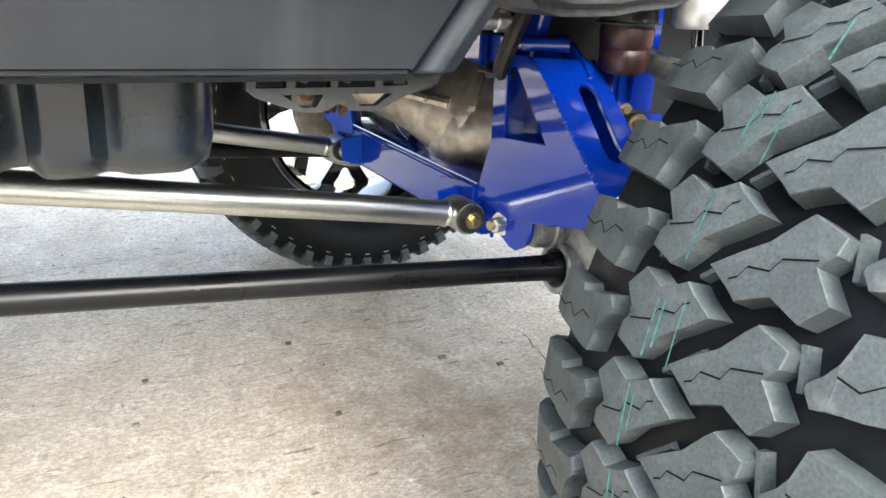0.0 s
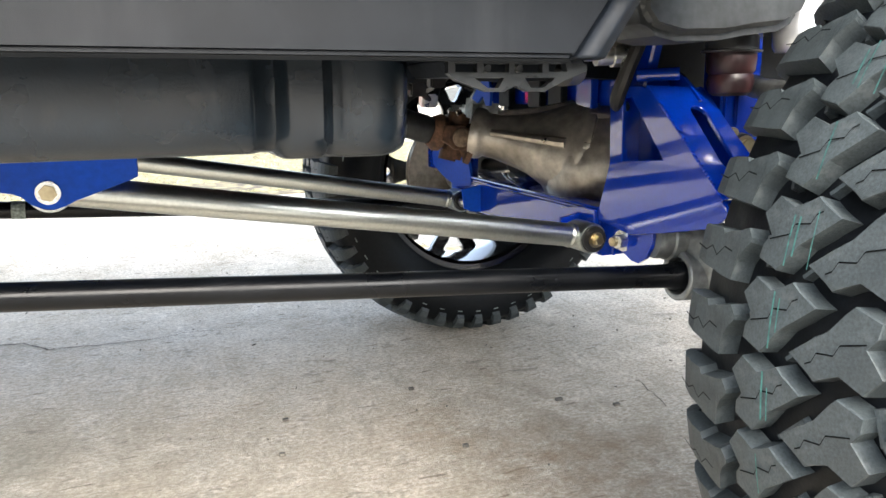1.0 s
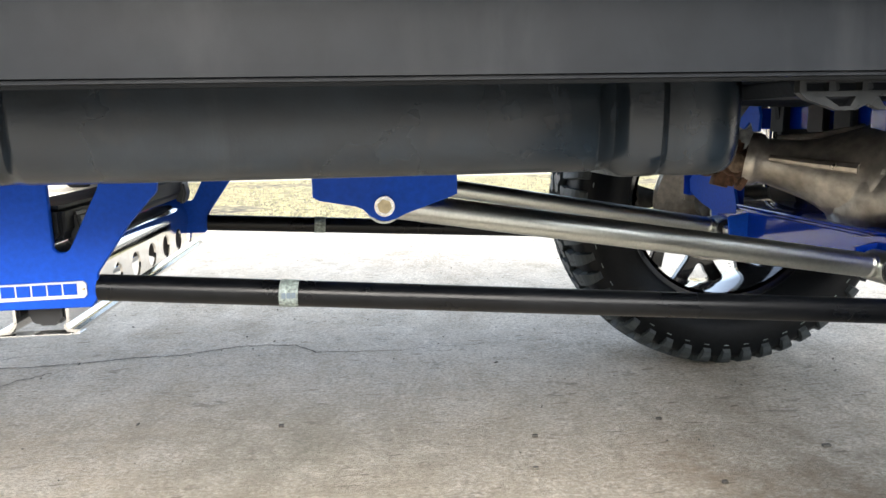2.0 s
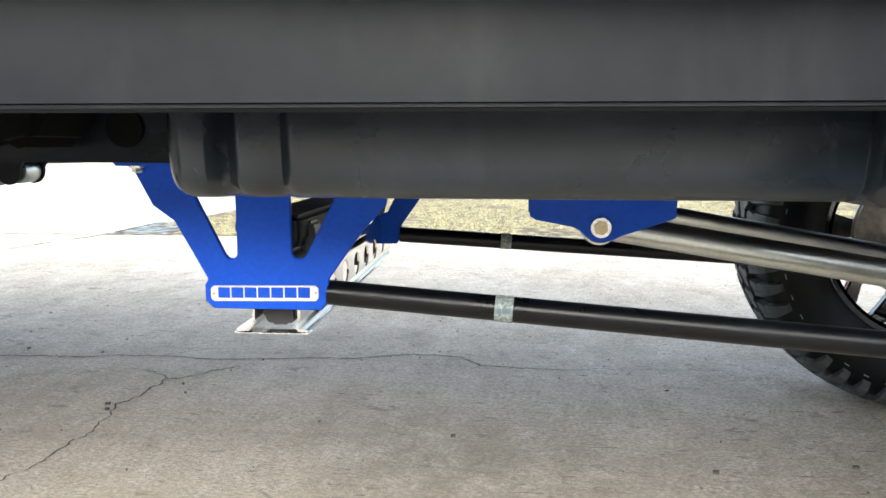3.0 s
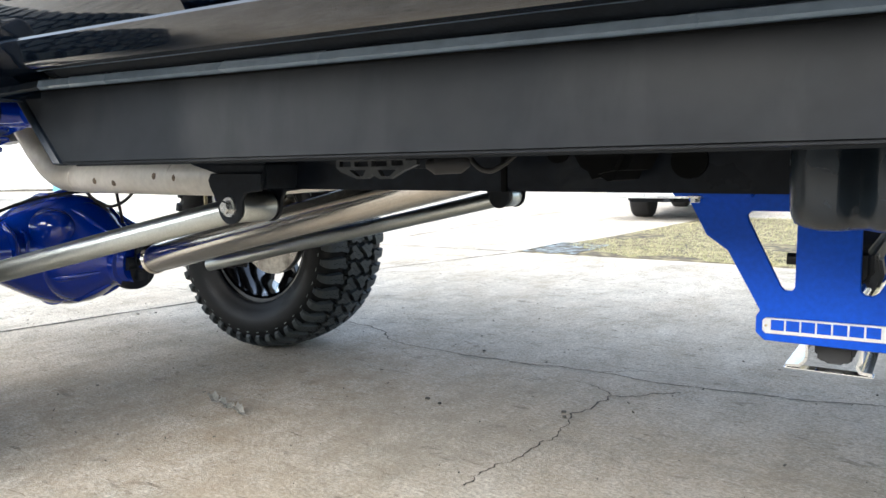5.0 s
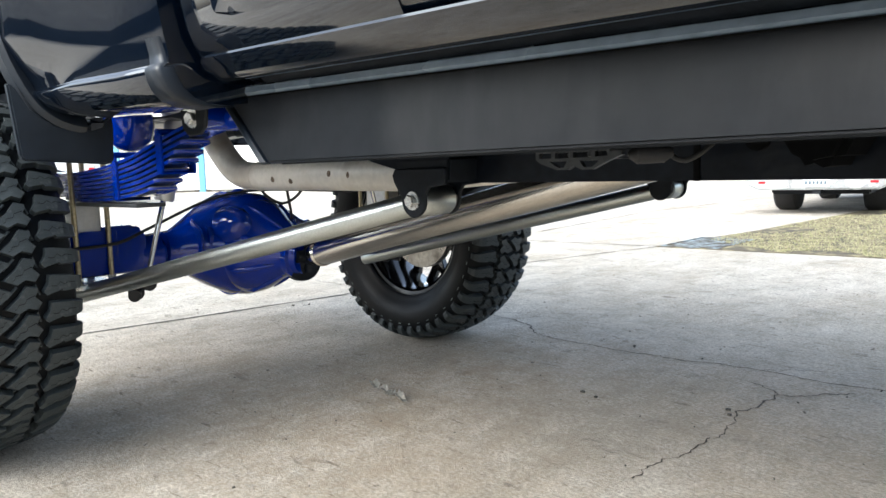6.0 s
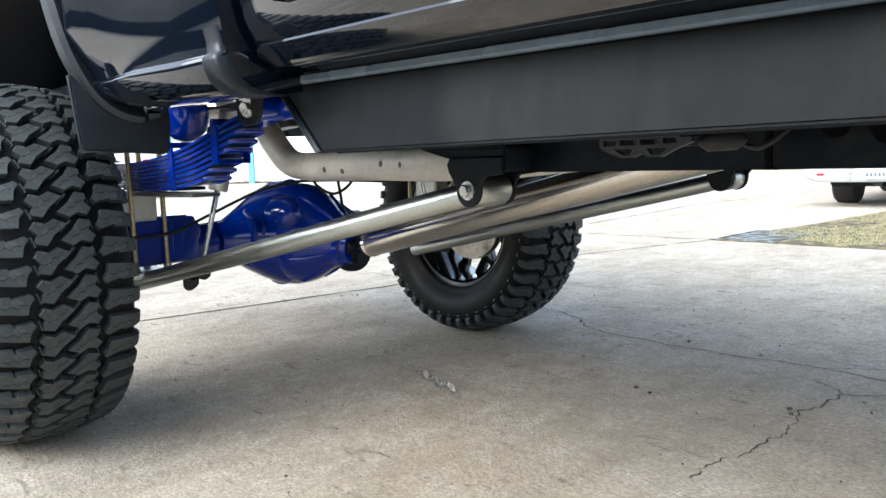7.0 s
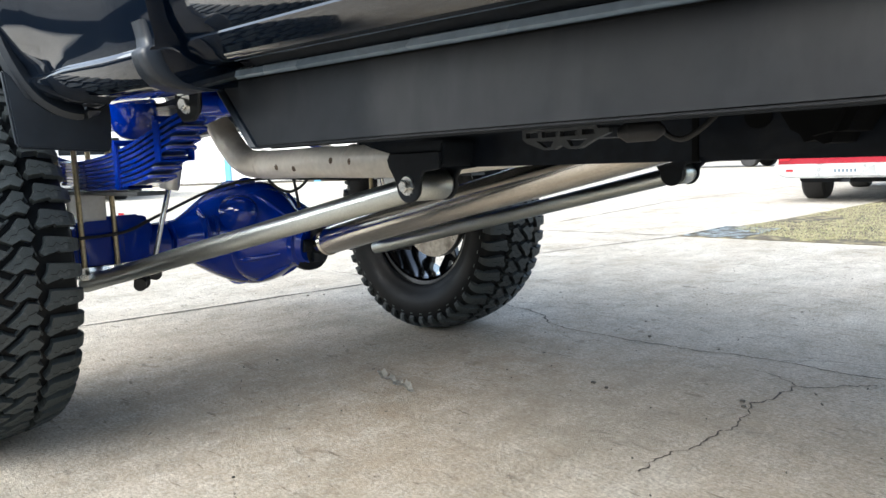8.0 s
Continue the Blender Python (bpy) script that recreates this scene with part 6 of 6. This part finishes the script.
# drive shaft with its black yoke
s0, s1 = Vector((-2.565, 1.13, 0.457)), Vector((-0.85, 1.13, 0.838))
d = (s1 - s0).normalized()
shaft = part("drive_shaft", turned(s0, s1, [(0, 0.02), (0, 0.036), (0.008, 0.039), (0.02, 0.0435), (0.99, 0.0435), (1, 0.03)], 40), M_ALU_SHAFT, truck, "polished aluminium rear drive shaft")
for k in (0.018, 0.022):
    q = s0.lerp(s1, k)
    part("weld_ring", turned(q, q + d * 0.006, [(0, 0.0435), (0.5, 0.0462), (1, 0.0435)], 40), M_ALU_SHAFT, shaft)
yoke = part("yoke", merge(turned(s0 - d * 0.10, s0 - d * 0.035, [(0, 0), (0, 0.076), (0.35, 0.078), (0.6, 0.055), (1, 0.03), (1, 0)], 26), turned(s0 - d * 0.06, s0 + d * 0.005, [(0, 0.02), (0.4, 0.03), (1, 0.036), (1, 0)], 20),
            turned(s0 - d * 0.03 + Vector((0, -0.055, 0)), s0 - d * 0.03 + Vector((0, 0.055, 0)), [(0, 0), (0, 0.02), (1, 0.02), (1, 0)], 16), turned(s0 - d * 0.03 + Vector((0, 0, -0.055)), s0 - d * 0.03 + Vector((0, 0, 0.055)), [(0, 0), (0, 0.02), (1, 0.02), (1, 0)], 16)), M_UNDER, truck, "black drive shaft yoke")
bolt(s0 - d * 0.045 + Vector((0.0, -0.05, 0.02)), (0.3, -1, 0.1), 0.008, yoke, M_BOLT, 0.008, False)

# exhaust over the axle
ex = part("exhaust_pipe", tube(curve_pts([(-3.35, 0.95, 0.92), (-3.05, 0.95, 0.912), (-2.90, 0.95, 0.892), (-2.80, 0.95, 0.80), (-2.71, 0.95, 0.735), (-2.60, 0.95, 0.716), (-2.3, 0.95, 0.714), (-1.86, 0.95, 0.713), (-1.4, 0.97, 0.74), (-0.4, 1.0, 0.78)], 8), 0.0425, 28), M_EXHAUST, truck, "dull aluminised exhaust pipe with crimp marks")
for x, r_ in ((-2.585, 0.0435), (-2.14, 0.0432)):
    part("pipe_seam", turned((x, 0.95, 0.7155), (x + 0.008, 0.95, 0.7155), [(0, 0.0425), (0.5, r_ + 0.0008), (1, 0.0425)], 28), M_EXHAUST, ex)
for x, z in ((-2.452, -0.008), (-2.365, -0.013), (-2.185, 0.002), (-2.105, -0.002)):
    dy = -math.sqrt(0.0425 ** 2 - z * z)
    part("crimp", turned((x, 0.95 + dy + 0.003, 0.7145 + z), (x, 0.95 + dy - 0.0012, 0.7145 + z), [(0, 0.0095), (0.7, 0.009), (1, 0.006), (1, 0)], 14), M_CRIMP, ex)
for s in (1, -1):
    part("rear_hub_flange", turned((XR, side(0.30, s), R), (XR, side(0.42, s), R), [(0, 0.10), (0.4, 0.105), (0.6, 0.09), (1, 0.06)], 24), M_CAST, truck)


# ---- parked vehicles and the building beyond ----
def parked(name, label, at, turn, paint, k=1.0, bumper=None, half=0.98):
    """A parked pickup, tail at its own y = 0, nose towards +y."""
    v = thing(name, label, "truck", at)
    v.rotation_euler = (0, 0, radians(turn))
    v.scale = (k, k, k)
    tail = [(-half, 0.40), (-half, 0.62), (-half + 0.02, 0.95), (-half + 0.10, 1.02), (half - 0.10, 1.02), (half - 0.02, 0.95), (half, 0.62), (half, 0.40)]
    part("bed", soften(loft([[(x, y, z) for x, z in tail] for y in (0.02, 1.9)]), 0.02), paint, v)
    part("cab", soften(loft([[(x * f, y, 0.40 + (z - 0.40) * g) for x, z in [(-half, 0.40), (-half, 1.0), (-half + 0.14, 1.62), (half - 0.14, 1.62), (half, 1.0), (half, 0.40)]] for y, f, g in ((1.95, 1, 1), (2.2, 1, 1.05), (3.4, 1, 1.05), (4.1, 1, 0.55))]), 0.03), paint, v)
    part("hood", soften(box(-half, half, 4.0, 5.2, 0.40, 1.02, 0.06), 0), paint, v)
    part("rear_window", box(-0.7, 0.7, 1.93, 1.96, 1.1, 1.5, 0.02), M_GLASS, v)
    part("tailgate", soften(box(0.24 - half, half - 0.24, 0.0, 0.03, 0.46, 1.0, 0.012), 0), paint, v)
    for x in (-half + 0.03, half - 0.15):
        part("tail_light", soften(box(x, x + 0.12, -0.005, 0.04, 0.56, 0.9, 0.01), 0), M_REDLENS, v)
    bmp = part("bumper", soften(prism([(-half - 0.02, 0.515), (-half - 0.01, 0.40), (-half + 0.14, 0.335), (half - 0.14, 0.335), (half + 0.01, 0.40), (half + 0.02, 0.515)], "y", -0.14, 0.0), 0.02, 3), bumper or M_BUMPER, v, "painted silver step bumper")
    part("licence_plate", box(-0.16, 0.16, -0.147, -0.139, 0.375, 0.48, 0.004), M_PLATE, bmp)
    part("plate_print", merge(*[box(-0.13 + i * 0.045, -0.10 + i * 0.045, -0.149, -0.147, 0.405, 0.45, 0) for i in range(6)]), M_PRINT, bmp, "", 0)
    for x in (-half + 0.14, half - 0.23):
        part("reflector", box(x, x + 0.09, -0.146, -0.138, 0.42, 0.45, 0.004), M_REDLENS, bmp)
    part("hitch", box(-0.05, 0.05, -0.10, 0.1, 0.28, 0.335, 0.005), M_UNDER, v)
    part("underbody", box(0.25 - half, half - 0.25, 0.1, 5.0, 0.27, 0.42, 0.02), M_UNDER, v)
    for x in (0.27 - half, half - 0.27):
        for y in (1.05, 4.2):
            part("wheel", turned((x - 0.165, y, 0.355), (x + 0.165, y, 0.355), [(0, 0), (0, 0.25), (0.04, 0.32), (0.14, 0.352), (0.5, 0.36), (0.86, 0.352), (0.96, 0.32), (1, 0.25), (1, 0)], 32), M_TYRE_FAR, v)
    return v


parked("parked_pickup", "red parked pickup with a silver step bumper, seen from behind", (-3.49, 9.45, 0), 6, M_REDPAINT, 0.95, None, 0.84)
parked("parked_pickup", "white parked pickup in front of the building", (-20.5, 6.2, 0), 62, M_WHITE, 1.15)
parked("parked_pickup", "silver parked pickup far across the lot", (-17.5, 27.5, 0), 80, M_BUMPER, 1.0)
parked("parked_pickup", "dark parked pickup far across the lot", (-11.5, 29.0, 0), 85, M_GLOSS, 1.0)

building = thing("metal_building", "white metal sided building with pale blue trim", "building", (-33, 16, 0))
building.rotation_euler = (0, 0, radians(28))
part("wall", box(-14, 14, 0, 8, 0, 5.0, 0.01), M_WALL, building)
part("base_trim", box(-14, 14, -0.04, 0, 0, 0.12, 0.005), M_JOINT, building)
for x in (-8.0, -3.4, 1.2, 5.8, 10.4):
    part("corner_post", box(x - 0.16, x + 0.16, -0.06, 0.0, 0, 4.6, 0.01), M_TRIMBLUE, building)
for x in (-5.7, -1.1, 3.5, 8.1):
    dr = part("roller_door", box(x - 1.9, x + 1.9, -0.03, 0.0, 0.02, 3.6, 0.01), M_WHITE, building)
    for k in range(9):
        part("slat", box(x - 1.88, x + 1.88, -0.04, -0.031, 0.06 + k * 0.39, 0.40 + k * 0.39, 0.004), M_WHITE, dr)
part("roof", prism([(-0.5, 5.0), (8.5, 5.0), (4.0, 6.2)], "x", -14.4, 14.4, 0.01), M_TRIMBLUE, building)

# unseen wall and dark band added behind the viewer to shape body reflections
wall = structure("reflection_wall", box(-60, 60, -24.3, -24.0, 0, 8.0, 0.0), material("unseen_beige_wall", (0.40, 0.37, 0.33), 0.85, var=0.15, fine=8, coarse=0.8, bump=0.2), "unseen beige wall added far behind the viewer for reflections", "wall")
part("dark_reflection_band", box(-60, 60, -24.0, -23.9, 0, 2.6, 0.0), material("unseen_dark_band", (0.035, 0.04, 0.045), 0.8, var=0.2, fine=8, coarse=0.8, bump=0.2), wall)

# a low plain fence line of the lot's far edge
far = thing("far_fence", "grey board fence along the far edge of the lot", "fence", (0, 0, 0))
for k in range(60):
    x = -60 + k * 2.4
    part("board", box(x, x + 2.36, 44, 44.06, 0, 1.8, 0.01), M_SATIN, far)
